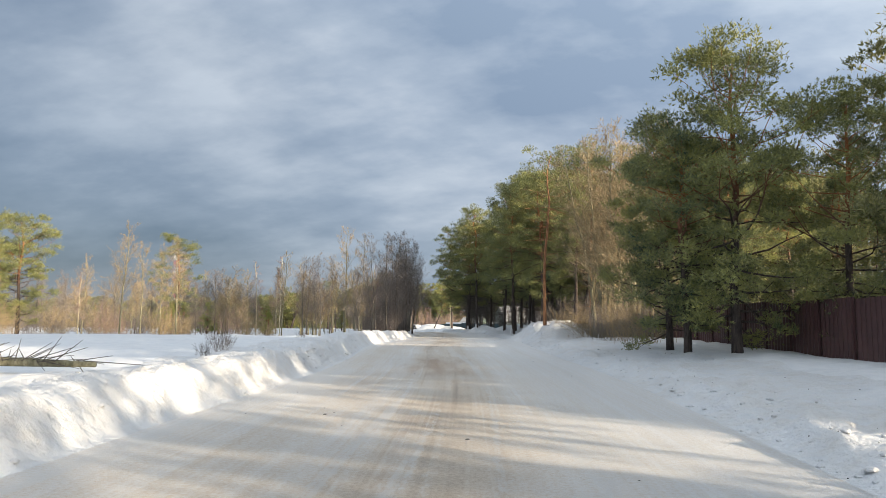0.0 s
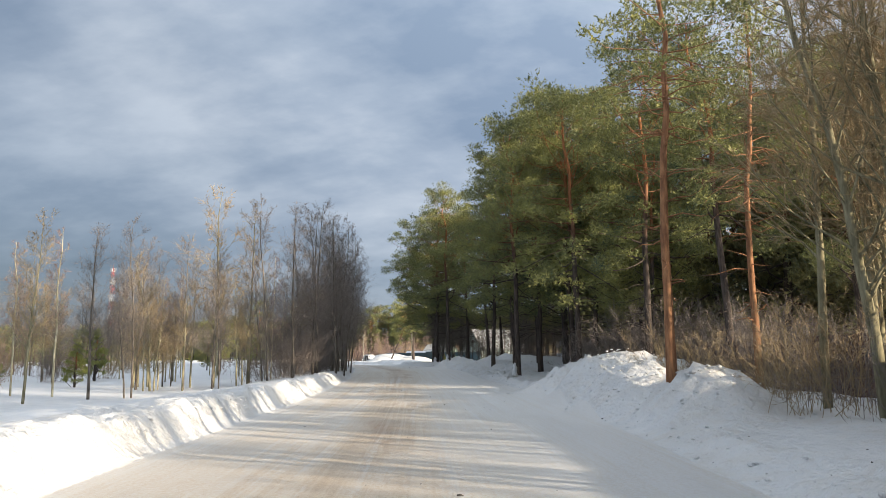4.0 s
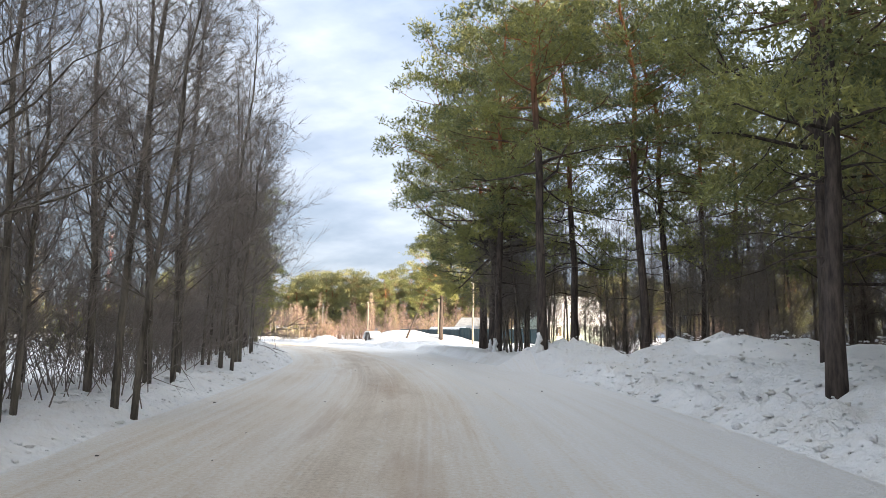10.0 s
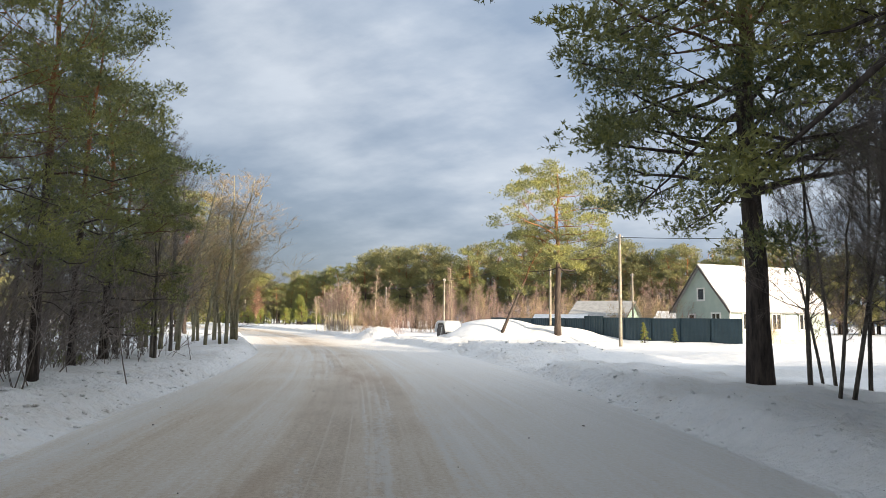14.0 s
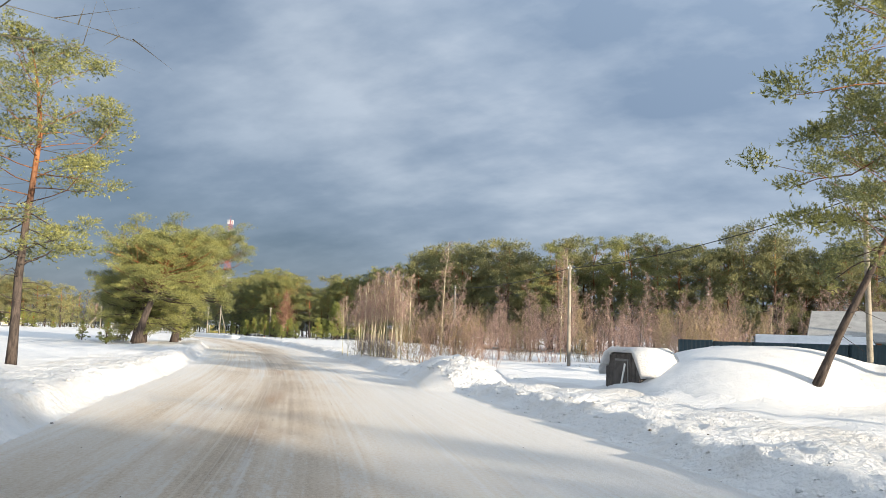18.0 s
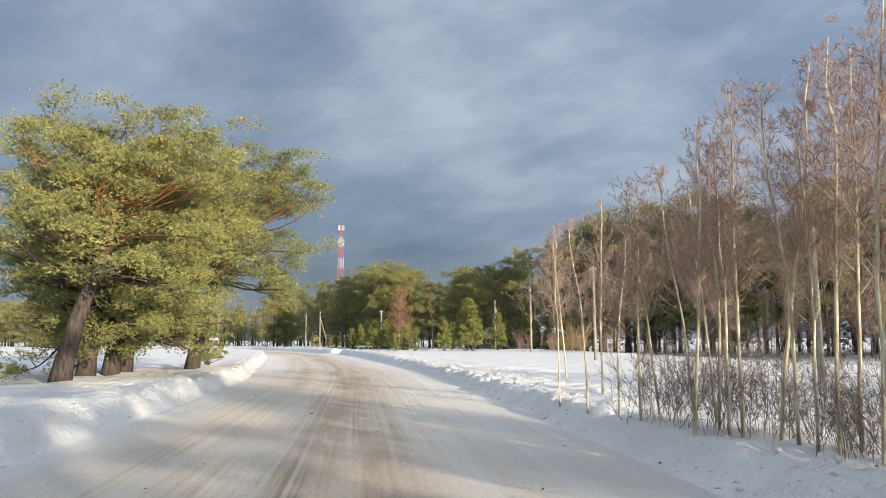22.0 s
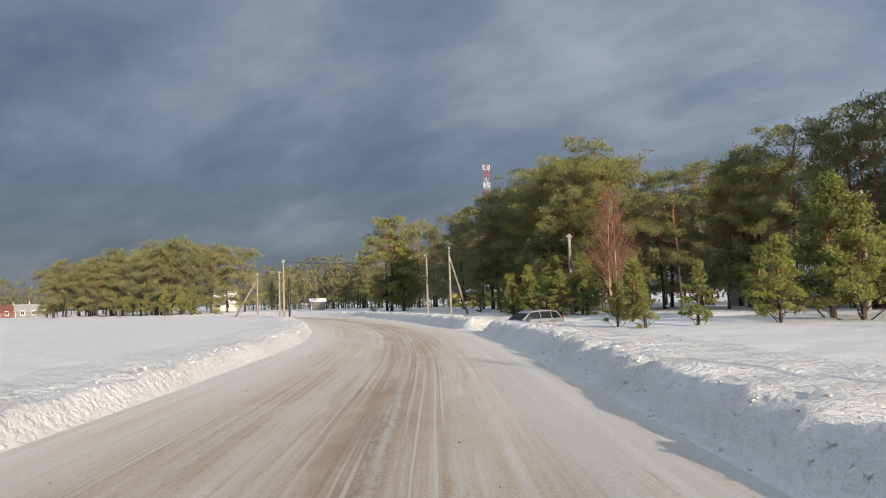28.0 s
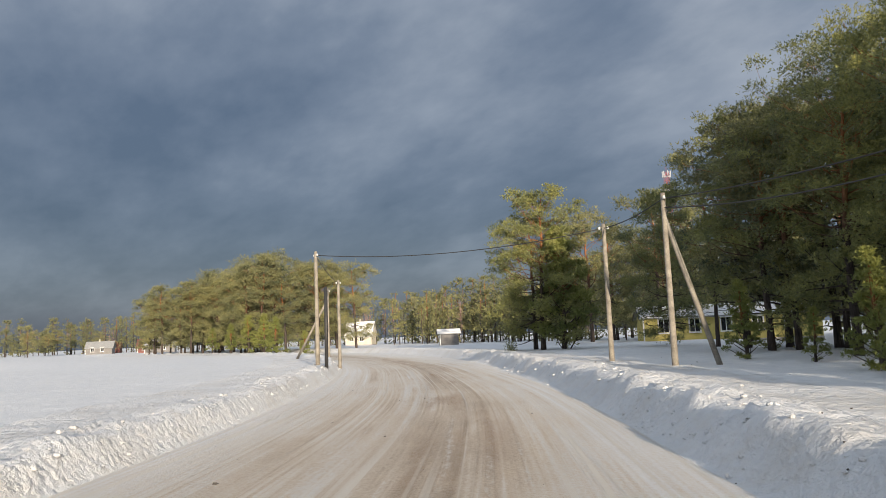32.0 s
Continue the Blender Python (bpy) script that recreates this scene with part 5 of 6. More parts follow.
def woods(name, along, rows, gap, low, high, seed, label, bare=0.0, dense=16):
    """A far wood as one mesh: stems and clumped crowns, tree by tree."""
    rs = np.random.RandomState(seed)
    p = np.array(along, float)
    run = np.r_[0, np.cumsum(np.linalg.norm(np.diff(p, axis=0), axis=1))]
    c, a, s0, s1, r0, tw0, tw1 = [], [], [], [], [], [], []
    for row in range(rows):
        for at in np.arange(0, run[-1], gap):
            at = at + rs.uniform(-gap, gap) * 0.5
            x, y = np.interp(at, run, p[:, 0]), np.interp(at, run, p[:, 1])
            k = min(len(p) - 2, max(0, int(np.searchsorted(run, at)) - 1))
            d = p[k + 1] - p[k]
            d /= np.linalg.norm(d)
            back = row * gap * 0.9 + rs.uniform(0, gap * 0.7)
            x, y = x - d[1] * back, y + d[0] * back
            h = rs.uniform(low, high) * (rs.uniform(0.62, 1.0) if row == 0 else 1.0)
            z = float(land(y))
            s0.append((x, y, z - 0.2)), s1.append((x + rs.normal(0, 0.3), y, z + h * 0.93)), r0.append(0.10 + h * 0.007)
            if rs.uniform() < bare:
                h *= 0.7
                s1[-1] = (x, y, z + h * 0.93)
                r0[-1] = 0.07
                for _ in range(70):
                    f = rs.uniform(0.3, 0.95)
                    q = np.array([x, y, z + h * f])
                    tw0.append(q), tw1.append(q + rs.normal(0, 1, 3) * (0.11 * h * (1.2 - f), 0.11 * h * (1.2 - f), 0.05 * h) + (0, 0, 0.10 * h))
                continue
            n = dense if row < 2 else max(10, dense // 3)
            base_f = rs.uniform(0.04, 0.28) if row == 0 else rs.uniform(0.12, 0.35)
            tiers = rs.randint(7, 11)
            f = np.clip((rs.randint(0, tiers, n) + rs.normal(0.5, 0.16, n)) / tiers, 0, 1)
            wide = h * 0.165 * (np.sin(np.pi * (0.22 + 0.74 * f)) ** 0.8 + 0.06) * rs.uniform(0.75, 1.2)
            ang, rr = rs.uniform(0, 6.283, n), np.sqrt(rs.uniform(0.05, 1, n))
            c.append(np.c_[x + np.cos(ang) * wide * rr, y + np.sin(ang) * wide * rr, z + h * (base_f + (0.97 - base_f) * f)])
            a.append(rs.uniform(0.6, 1.15, n) * (1.12 - 0.38 * f) * (1.0 if row < 3 else 1.35))
            if row:
                c.append(np.c_[x + rs.normal(0, 1.3, 7), y + rs.normal(0, 1.3, 7), z + rs.uniform(0.3, h * 0.42, 7)])
                a.append(rs.uniform(0.9, 1.6, 7))
    hubs = np.vstack(c)
    crowns = needle_pads(hubs, np.hstack(a), np.zeros_like(hubs), rs, 5, 5, 0.80, 0.055, 4, 0.5)
    stems = rods(np.array(s0), np.array(s1), np.array(r0), 0.04, 4)
    root = tagged(new(name), label, "woods", kind="stuff")
    piece("stems", make_mesh("stems", *stems, PINE_BARK), root)
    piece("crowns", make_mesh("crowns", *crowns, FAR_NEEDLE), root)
    if tw0:
        piece("bare_twigs", make_mesh("bare_twigs", *blades_between(tw0, tw1, 0.06, rs), RED_TWIG), root)


rp = random.Random(19)
for i in range(66):
    u = (i + rp.uniform(0, 1)) / 66
    x = -57 + 132 * u
    y = float(np.interp(x, [-58, -28, 10, 60, 95], [267, 251, 239, 231, 227])) + rp.uniform(-5.5, 4.5)
    key = rp.choice(["grove0", "grove1", "grove2", "grove3", "tall0", "tall2", "tall3", "grove1"])
    plant(key, "pine_tree", x, y, rp.uniform(12.5, 18.5), "Scots pine in the front of the tall wood", "tree", "pines along the wood's edge", wide=rp.uniform(0.9, 1.1))
woods("pine_wood", [(95, 235), (60, 239), (10, 247), (-28, 259), (-58, 275)][::-1], 3, 3.6, 15.5, 20.5, 7, "tall pine wood behind the snow field", 0.05, 62)
woods("far_wood", [(-70, 168), (-100, 140), (-150, 112), (-220, 90)][::-1], 4, 4.6, 7, 10.5, 8, "low mixed wood beyond the white field", 0.3, 26)
woods("horizon_wood", [(-160, 352), (-240, 372), (-340, 372), (-405, 330), (-425, 230), (-430, 120)][::-1], 3, 4.4, 12, 16, 9, "far wood along the horizon", 0.4, 40)
woods("village_wood", [(-60, 300), (-110, 330), (-150, 350), (-230, 365)][::-1], 3, 5.0, 11, 14, 10, "pine wood behind the village", 0.05, 26)
woods("hinter_wood", [(50, 18), (46, 44), (48, 92)][::-1], 5, 4.5, 18, 23, 12, "pine wood behind the roadside trees", 0.1)
# unseen wood, added to throw broken shade on the road's start
woods("shade_wood", [(21, -92), (25, -60), (26, -28)][::-1], 3, 5.0, 10.5, 13.5, 14, "unseen pine wood added to shade the start of the road", 0.15, 40)
woods("east_wood", [(56, 104), (70, 150)][::-1], 3, 4.5, 7, 10, 13, "low pine wood east of the houses", 0.1)


# ---- houses, fences, poles and small things ----
POLE_WOOD = plain("weathered_pole_wood", (0.16, 0.14, 0.115), (0.38, 0.345, 0.28), 0.9, 2.5, 0.0, 0.01)
DARK_WOOD = plain("dark_old_boards", (0.045, 0.040, 0.037), (0.12, 0.105, 0.095), 0.9, 3.0, 0.0, 0.01)
GREEN_WALL = plain("pale_green_cladding", (0.32, 0.40, 0.36), (0.42, 0.49, 0.44), 0.7, 1.2)
TEAL_WALL = plain("teal_green_cladding", (0.20, 0.31, 0.27), (0.30, 0.41, 0.35), 0.7, 1.5)
YELLOW_WALL = plain("yellow_painted_wall", (0.48, 0.40, 0.11), (0.62, 0.52, 0.16), 0.7, 1.5)
CREAM_WALL = plain("cream_painted_wall", (0.50, 0.45, 0.36), (0.62, 0.57, 0.47), 0.7, 1.5)
RED_WALL = plain("red_painted_boards", (0.15, 0.05, 0.042), (0.22, 0.08, 0.062), 0.7, 1.5)
GREY_WALL = plain("grey_boards", (0.15, 0.145, 0.14), (0.25, 0.24, 0.23), 0.8, 1.5)
WHITE_PAINT = plain("white_paint", (0.70, 0.70, 0.68), (0.80, 0.80, 0.78), 0.5, 4.0)
ORANGE_PAINT = plain("orange_door_paint", (0.42, 0.15, 0.06), (0.52, 0.2, 0.08), 0.6, 3.0)
FENCE_TEAL = plain("dark_teal_sheet", (0.028, 0.055, 0.070), (0.045, 0.080, 0.098), 0.45, 0.8, 0.3)
FENCE_BROWN = plain("maroon_sheet_steel", (0.060, 0.026, 0.026), (0.095, 0.042, 0.040), 0.5, 0.8, 0.2)
SLATE = plain("grey_corrugated_slate", (0.24, 0.24, 0.235), (0.38, 0.38, 0.37), 0.85, 2.0)
RED_STEEL = plain("red_tower_paint", (0.38, 0.07, 0.06), (0.48, 0.10, 0.08), 0.5, 1.0)
WHITE_STEEL = plain("white_tower_paint", (0.46, 0.46, 0.46), (0.56, 0.56, 0.56), 0.5, 1.0)
WIRE = plain("black_cable", (0.02, 0.02, 0.022), (0.035, 0.035, 0.035), 0.6, 2.0)
CERAMIC = plain("white_insulator", (0.6, 0.6, 0.58), (0.75, 0.75, 0.72), 0.3, 6.0)
RUBBER = plain("black_rubber", (0.015, 0.015, 0.016), (0.03, 0.03, 0.03), 0.8, 6.0)
SILVER = plain("silver_car_paint", (0.36, 0.36, 0.355), (0.42, 0.42, 0.415), 0.32, 1.5, 0.55)
TRIM = plain("black_plastic_trim", (0.02, 0.02, 0.02), (0.04, 0.04, 0.04), 0.5, 5.0)
ALLOY = plain("wheel_alloy", (0.35, 0.35, 0.36), (0.5, 0.5, 0.5), 0.35, 4.0, 0.8)
AMBER = plain("amber_lens", (0.7, 0.32, 0.02), (0.85, 0.42, 0.04), 0.25, 5.0)
LENS = plain("clear_lens", (0.55, 0.57, 0.6), (0.72, 0.74, 0.76), 0.15, 5.0)
CONCRETE = plain("concrete_footing", (0.28, 0.27, 0.26), (0.4, 0.39, 0.37), 0.9, 2.0, 0.0, 0.01)


def glass(name, tint):
    m, n, bsdf, _ = material(name)
    bsdf.inputs["Base Color"].default_value = (*tint, 1)
    bsdf.inputs["Roughness"].default_value = 0.06
    bsdf.inputs["Specular IOR Level"].default_value = 0.9
    return m


DARK_GLASS = glass("dark_window_glass", (0.02, 0.024, 0.028))
HEAPED = snow_material("roof_snow", 0.05)


def at_place(name, x, y, turn, label, category, group="", z=None):
    root = new(name)
    root.empty_display_size = 0.5
    root.matrix_basis = pose(x, y, ground_z(x, y) if z is None else z, 0, 0, turn)
    return tagged(root, label, category, group)


def from_arrays(name, pair, mat, parent, label="", smooth=True):
    return piece(name, make_mesh(name, *pair, mat, smooth), parent, label)


def window(parent, wall, x, z, wd, ht, bars=1, out=0.0):
    """A window on a wall: wall 'front' faces -y at y = out, 'gable' faces -x at x = out."""
    def put(bm):
        if wall == "gable":
            bmesh.ops.transform(bm, matrix=pose(out, 0, 0, 0, 0, -90) @ pose(x, 0, 0), verts=bm.verts)
        else:
            bmesh.ops.transform(bm, matrix=pose(x, out, 0), verts=bm.verts)
        return bm
    t = 0.11
    bm = bmesh.new()
    for a in ((-wd / 2 - t, wd / 2 + t, z - t, z), (-wd / 2 - t, wd / 2 + t, z + ht, z + ht + t), (-wd / 2 - t, -wd / 2, z, z + ht), (wd / 2, wd / 2 + t, z, z + ht)):
        box(bm, a[0], a[1], -0.07, 0.02, a[2], a[3])
    frame_ob = part("window", put(bm), WHITE_PAINT, parent, "white-framed window")
    for i in range(bars + 1):
        w0 = -wd / 2 + i * wd / (bars + 1)
        part("pane", put(slab(w0 + 0.03, w0 + wd / (bars + 1) - 0.03, -0.015, 0.01, z + 0.03, z + ht - 0.03)), DARK_GLASS, frame_ob)
    for i in range(bars):
        w0 = -wd / 2 + (i + 1) * wd / (bars + 1)
        part("mullion", put(slab(w0 - 0.035, w0 + 0.035, -0.05, 0.01, z, z + ht)), WHITE_PAINT, frame_ob)
    part("sill", put(slab(-wd / 2 - t - 0.04, wd / 2 + t + 0.04, -0.14, -0.07, z - t - 0.03, z - t + 0.02)), WHITE_PAINT, frame_ob)


def house(x, y, turn, long, wide, wall_h, ridge, mat, label, wins=(), gable_wins=(), roof_mat=None, roof_snow=0.14, chimney=True, door=None, group="village houses", z=None, boards=True):
    """A gabled house whose front wall runs along +x from its corner, and its gable along +y."""
    root = at_place("house", x, y, turn, label, "house", group, z)
    part("plinth", slab(-0.04, long + 0.04, -0.04, wide + 0.04, -0.4, 0.28), CONCRETE, root)
    bm = prism([(0, 0.28), (wide, 0.28), (wide, wall_h), (wide / 2, ridge), (0, wall_h)], "x", 0, long)
    part("wall", bm, mat, root)
    eave, drop = 0.42, 0.42 * (ridge - wall_h) / (wide / 2)
    for side in (0, 1):
        y0, y1 = (-eave, wide / 2) if side == 0 else (wide + eave, wide / 2)
        z0, z1 = wall_h - drop, ridge
        part("roof_slope", prism([(y0, z0), (y1, z1), (y1, z1 + 0.10), (y0, z0 + 0.10)], "x", -0.4, long + 0.4), roof_mat or SLATE, root)
        n = 26
        lo, hi = [], []
        for i in range(n + 1):
            u = i / n
            lo.append((y0 + (y1 - y0) * u, z0 + (z1 - z0) * u + 0.104))
        for i in range(n + 1):
            u = 1 - i / n
            hi.append((y0 + (y1 - y0) * u, z0 + (z1 - z0) * u + 0.104 + roof_snow * (0.55 + 0.45 * math.sin(u * 9 + side)) * min(1, u * 9 + 0.25)))
        if roof_snow > 0.03:
            part("roof_snow", prism(lo + hi, "x", -0.34, long + 0.34), HEAPED, root, "thick snow lying on the roof")
    for px in (-0.402, long + 0.402):
        bm = prism([(-eave, wall_h - drop - 0.12), (wide / 2, ridge - 0.14), (wide + eave, wall_h - drop - 0.12), (wide + eave, wall_h - drop + 0.10), (wide / 2, ridge + 0.12), (-eave, wall_h - drop + 0.10)], "x", px - 0.02, px + 0.02)
        part("barge_board", bm, DARK_WOOD, root)
    part("corner_board", slab(-0.03, 0.10, -0.03, 0.10, 0.28, wall_h), WHITE_PAINT, root)
    if boards:
        for i in range(int((wall_h - 0.3) / 0.28)):
            part("cladding_board", slab(0.1, long, -0.016, 0.0, 0.30 + i * 0.28, 0.30 + i * 0.28 + 0.265), mat, root)
            part("cladding_board", slab(-0.016, 0.0, 0.1, wide, 0.30 + i * 0.28, 0.30 + i * 0.28 + 0.265), mat, root)
    for wx in wins:
        window(root, "front", wx, 1.15, 0.95, 1.3, 1, -0.017)
    for wy, wz, ww, wh in gable_wins:
        window(root, "gable", -wy, wz, ww, wh, 0 if ww < 0.9 else 1, -0.017)
    if door is not None:
        bm = slab(door - 0.45, door + 0.45, -0.06, 0.0, 0.3, 2.3, 0.01)
        part("door", bm, ORANGE_PAINT, root, "orange painted door")
    if chimney:
        part("chimney", slab(long * 0.45, long * 0.45 + 0.32, wide / 2 - 0.16, wide / 2 + 0.16, ridge - 0.4, ridge + 0.85, 0.01), CREAM_WALL, root, "slim pale chimney")
    return root


# the green house, its neighbours and the far village
house(7.4, 154.0, 31.5, 11.0, 6.8, 3.0, 6.7, GREEN_WALL, "pale green boarded house with a steep snowy roof", wins=(1.9, 5.2, 8.4), gable_wins=((1.6, 1.15, 0.95, 1.3), (4.6, 1.15, 0.7, 1.2), (3.4, 3.7, 0.75, 0.95)), z=0.3)
house(-5.6, 173.5, -18, 6.0, 7.5, 2.3, 4.0, TEAL_WALL, "small teal house with a grey slate roof", wins=(1.4, 4.6), chimney=False, door=3.0, roof_snow=0.0, z=0.3)
house(3.5, 171.0, -18, 4.5, 4.5, 1.9, 2.7, GREY_WALL, "low grey shed under snow behind the fence", chimney=False, z=0.3, boards=False)
house(-9.5, 168.0, -10, 5.0, 4.0, 1.7, 2.2, DARK_WOOD, "low dark shed with a flat snowy roof", chimney=False, z=0.3, boards=False)
house(-128, 314.5, 38, 17, 6, 2.7, 3.7, YELLOW_WALL, "long yellow house among the pines", wins=(2, 5, 8, 11, 14), chimney=False, z=0.2, boards=False)
house(-70.5, 290, 20, 12, 6, 2.6, 3.8, DARK_WOOD, "dark wooden house behind the pines", wins=(2.5, 6, 9), z=0.2, boards=False)
house(-78.0, 288, 25, 10, 6, 2.5, 3.8, GREY_WALL, "grey house behind the pines", wins=(2.5, 6), z=0.2, boards=False)
house(-238, 357, 40, 6.5, 5.6, 2.6, 5.8, CREAM_WALL, "pale house with a steep snowy roof beyond the grove", wins=(1.5, 4), gable_wins=((2.8, 3.0, 0.8, 1.0),), z=0.2, boards=False)
for hx, hy, m, lab in ((-322, 338, RED_WALL, "far red house under a snowy roof"), (-345, 330, GREY_WALL, "far grey house among the trees"), (-296, 330, GREY_WALL, "far grey house under a snowy roof"), (-380, 345, RED_WALL, "far red house with a snowy roof"), (-370, 290, GREY_WALL, "far grey cottage in the snow")):
    house(hx, hy, 62, 8, 6, 2.4, 4.4, m, lab, wins=(2, 5), z=0.0, boards=False, roof_mat=RED_WALL if m is RED_WALL else SLATE, roof_snow=0.0)
house(-163, 319.0, 50, 2.6, 2.0, 2.1, 2.5, GREY_WALL, "small grey bus shelter at the bend", chimney=False, z=0.15, boards=False, group="")


def sheet_fence(points, height, mat, label, gap=2.5, z_of=None):
    """A fence of ribbed steel sheets between posts."""
    root = at_place("fence", points[0][0], points[0][1], 0, label, "fence", z=0)
    root.matrix_basis = pose(0, 0, 0)
    for (x0, y0), (x1, y1) in zip(points, points[1:]):
        run = math.hypot(x1 - x0, y1 - y0)
        n = max(1, round(run / gap))
        ang = math.degrees(math.atan2(y1 - y0, x1 - x0))
        for i in range(n):
            a, b = i / n, (i + 1) / n
            px, py = x0 + (x1 - x0) * a, y0 + (y1 - y0) * a
            qx, qy = x0 + (x1 - x0) * b, y0 + (y1 - y0) * b
            z = min(ground_z(px, py), ground_z(qx, qy)) - 0.12
            wd = run / n
            ribs = 16
            outline = [(wd * k / ribs + 0.0, 0.018 if (k // 1) % 2 else -0.018) for k in range(ribs + 1)]
            outline += [(u, v + 0.006) for u, v in outline[::-1]]
            part("panel", prism(outline, "z", 0.05, height + random.uniform(-0.015, 0.015)), mat, root, place=pose(px, py, z, 0, 0, ang))
            part("post", slab(-0.035, 0.035, 0.03, 0.10, -0.3, height - 0.02), mat, root, place=pose(px, py, z, 0, 0, ang))
    return root


sheet_fence([(6.6, 146.4), (-1.5, 152.2), (-9.5, 160.5), (-14, 166)], 2.0, FENCE_TEAL, "dark teal sheet-metal fence half buried in snow")
sheet_fence([(13.4, -34), (13.6, -4), (13.0, 24), (15.5, 48)], 2.1, FENCE_BROWN, "maroon sheet-steel fence behind the pines")


def pole(x, y, height, label="weathered grey wooden utility pole in the snow", strut=None, lean=(0.0, 0.0), group="utility poles", thin=0.11):
    root = at_place("utility_pole", x, y, random.uniform(0, 360), label, "pole", group)
    zs = np.linspace(-0.5, height, 6)
    pts = np.c_[lean[0] * zs, lean[1] * zs, zs]
    from_arrays("shaft", tube(pts, np.linspace(thin * 1.15, thin * 0.8, 6), 10), POLE_WOOD, root)
    top = Vector(pts[-1])
    for s in (-1, 1):
        part("hook", slab(-0.012, 0.012, s * 0.06 - 0.08, s * 0.06 + 0.08, -0.012, 0.012), TRIM, root, place=pose(top.x, top.y + s * 0.1, top.z - 0.25))
        from_arrays("insulator", tube([(top.x, top.y + s * 0.19, top.z - 0.26), (top.x, top.y + s * 0.19, top.z - 0.2), (top.x, top.y + s * 0.19, top.z - 0.13)], [0.045, 0.06, 0.03], 8), CERAMIC, root)
    if strut:
        inv = root.matrix_basis.inverted()
        foot = inv @ Vector((x + strut[0], y + strut[1], ground_z(x + strut[0], y + strut[1]) - 0.3))
        from_arrays("strut", tube([tuple(foot), (pts[-1][0], pts[-1][1], height - 0.9)], [thin, thin * 0.8], 8), POLE_WOOD, root, "leaning wooden brace")
    return Vector((x + lean[0] * height, y + lean[1] * height, ground_z(x, y) + height - 0.2))


def cable(a, b, sag, label="thin dark overhead cable between two poles"):
    u = np.linspace(0, 1, 17)[:, None]
    pts = np.array(a)[None] * (1 - u) + np.array(b)[None] * u
    pts[:, 2] -= sag * 4 * (u * (1 - u))[:, 0]
    root = new("overhead_cable", make_mesh("overhead_cable", *tube(pts, np.full(17, 0.022), 5), WIRE, True))
    return tagged(root, label, "cable", "overhead cables")


pH = pole(-2.8, 139.4, 7.6)
p16 = pole(-7.7, 156.9, 8.0)
pole(1.0, 171.0, 7.0)
pA = pole(-20.0, 172.4, 6.3)
p1 = pole(-31.2, 190.5, 6.2)
p2 = pole(-43.7, 217.0, 6.9)
p3 = pole(-54.9, 240.5, 6.9)
p4 = pole(-66.5, 263.8, 7.0, strut=(1.8, 1.1))
p5 = pole(-85.7, 265.6, 6.0, thin=0.13)
p6 = pole(-101.4, 273.3, 6.4, "grey wooden utility pole with a leaning brace", strut=(1.2, 1.2))
p7 = pole(-106.2, 276.4, 6.1)
p8 = pole(-121.0, 270.9, 6.2, "pale wooden utility pole beside a dark iron footing", lean=(0.0, 0.0))
p9 = pole(-140.5, 285.0, 6.2, strut=(-3.4, -1.2))
p10 = pole(-129.0, 278.0, 6.0)
post = at_place("steel_post", -120.2, 270.9, 0, "dark steel post beside the pale pole", "post")
from_arrays("shaft", tube([(0, 0, -0.4), (0.08, 0, 4.2)], [0.10, 0.09], 8), TRIM, post)
for a, b, s in ((pH, p16, 0.35), (p16, pA, 0.5), (pA, p1, 0.4), (p1, p2, 0.6), (p2, p3, 0.6), (p3, p4, 0.6), (p5, p6, 0.4), (p6, p7, 0.15), (p7, p8, 0.5), (p8, p10, 0.2), (p10, p9, 0.3), (pH, Vector((24, 120, 7.5)), 0.8)):
    cable(a, b, s)
for a, b in ((p2, p3), (p3, p4), (p6, p5)):
    cable(a - Vector((0, 0, 0.35)), b - Vector((0, 0, 0.35)), 0.65)


def cell_tower(x, y, height):
    root = at_place("cell_tower", x, y, 20, "tall red and white lattice radio mast", "tower", z=0)
    n = 11
    for i in range(n):
        z0, z1 = height * i / n, height * (i + 1) / n
        w0, w1 = 1.7 * (1 - z0 / height) + 1.05, 1.7 * (1 - z1 / height) + 1.05
        p, q, r = [], [], []
        for k in range(4):
            a, b = (math.cos(k * math.pi / 2), math.sin(k * math.pi / 2)), (math.cos((k + 1) * math.pi / 2), math.sin((k + 1) * math.pi / 2))
            p += [(a[0] * w0, a[1] * w0, z0), (a[0] * w0, a[1] * w0, z0), (b[0] * w0, b[1] * w0, z0), (a[0] * w1, a[1] * w1, z1)]
            q += [(a[0] * w1, a[1] * w1, z1), (b[0] * w1, b[1] * w1, z1), (a[0] * w1, a[1] * w1, z1), (b[0] * w1, b[1] * w1, z1)]
            r += [0.09, 0.035, 0.035, 0.035]
        from_arrays("lattice_section", rods(np.array(p), np.array(q), np.array(r), np.array(r), 4), RED_STEEL if i % 2 == 0 else WHITE_STEEL, root, smooth=False)
    for z in (height * 0.84, height * 0.97):
        part("platform", slab(-1.3, 1.3, -1.3, 1.3, z, z + 0.12), WHITE_STEEL, root)
        for k in range(6):
            a = k * math.pi / 3
            part("antenna", slab(-0.16, 0.16, -0.10, 0.10, -0.2, 2.6), WHITE_STEEL, root, place=pose(1.7 * math.cos(a), 1.7 * math.sin(a), z, 0, 0, math.degrees(a)))
    from_arrays("spike", tube([(0, 0, height), (0, 0, height + 3)], [0.08, 0.04], 6), RED_STEEL, root)


cell_tower(-246.2, 533.0, 67.5)


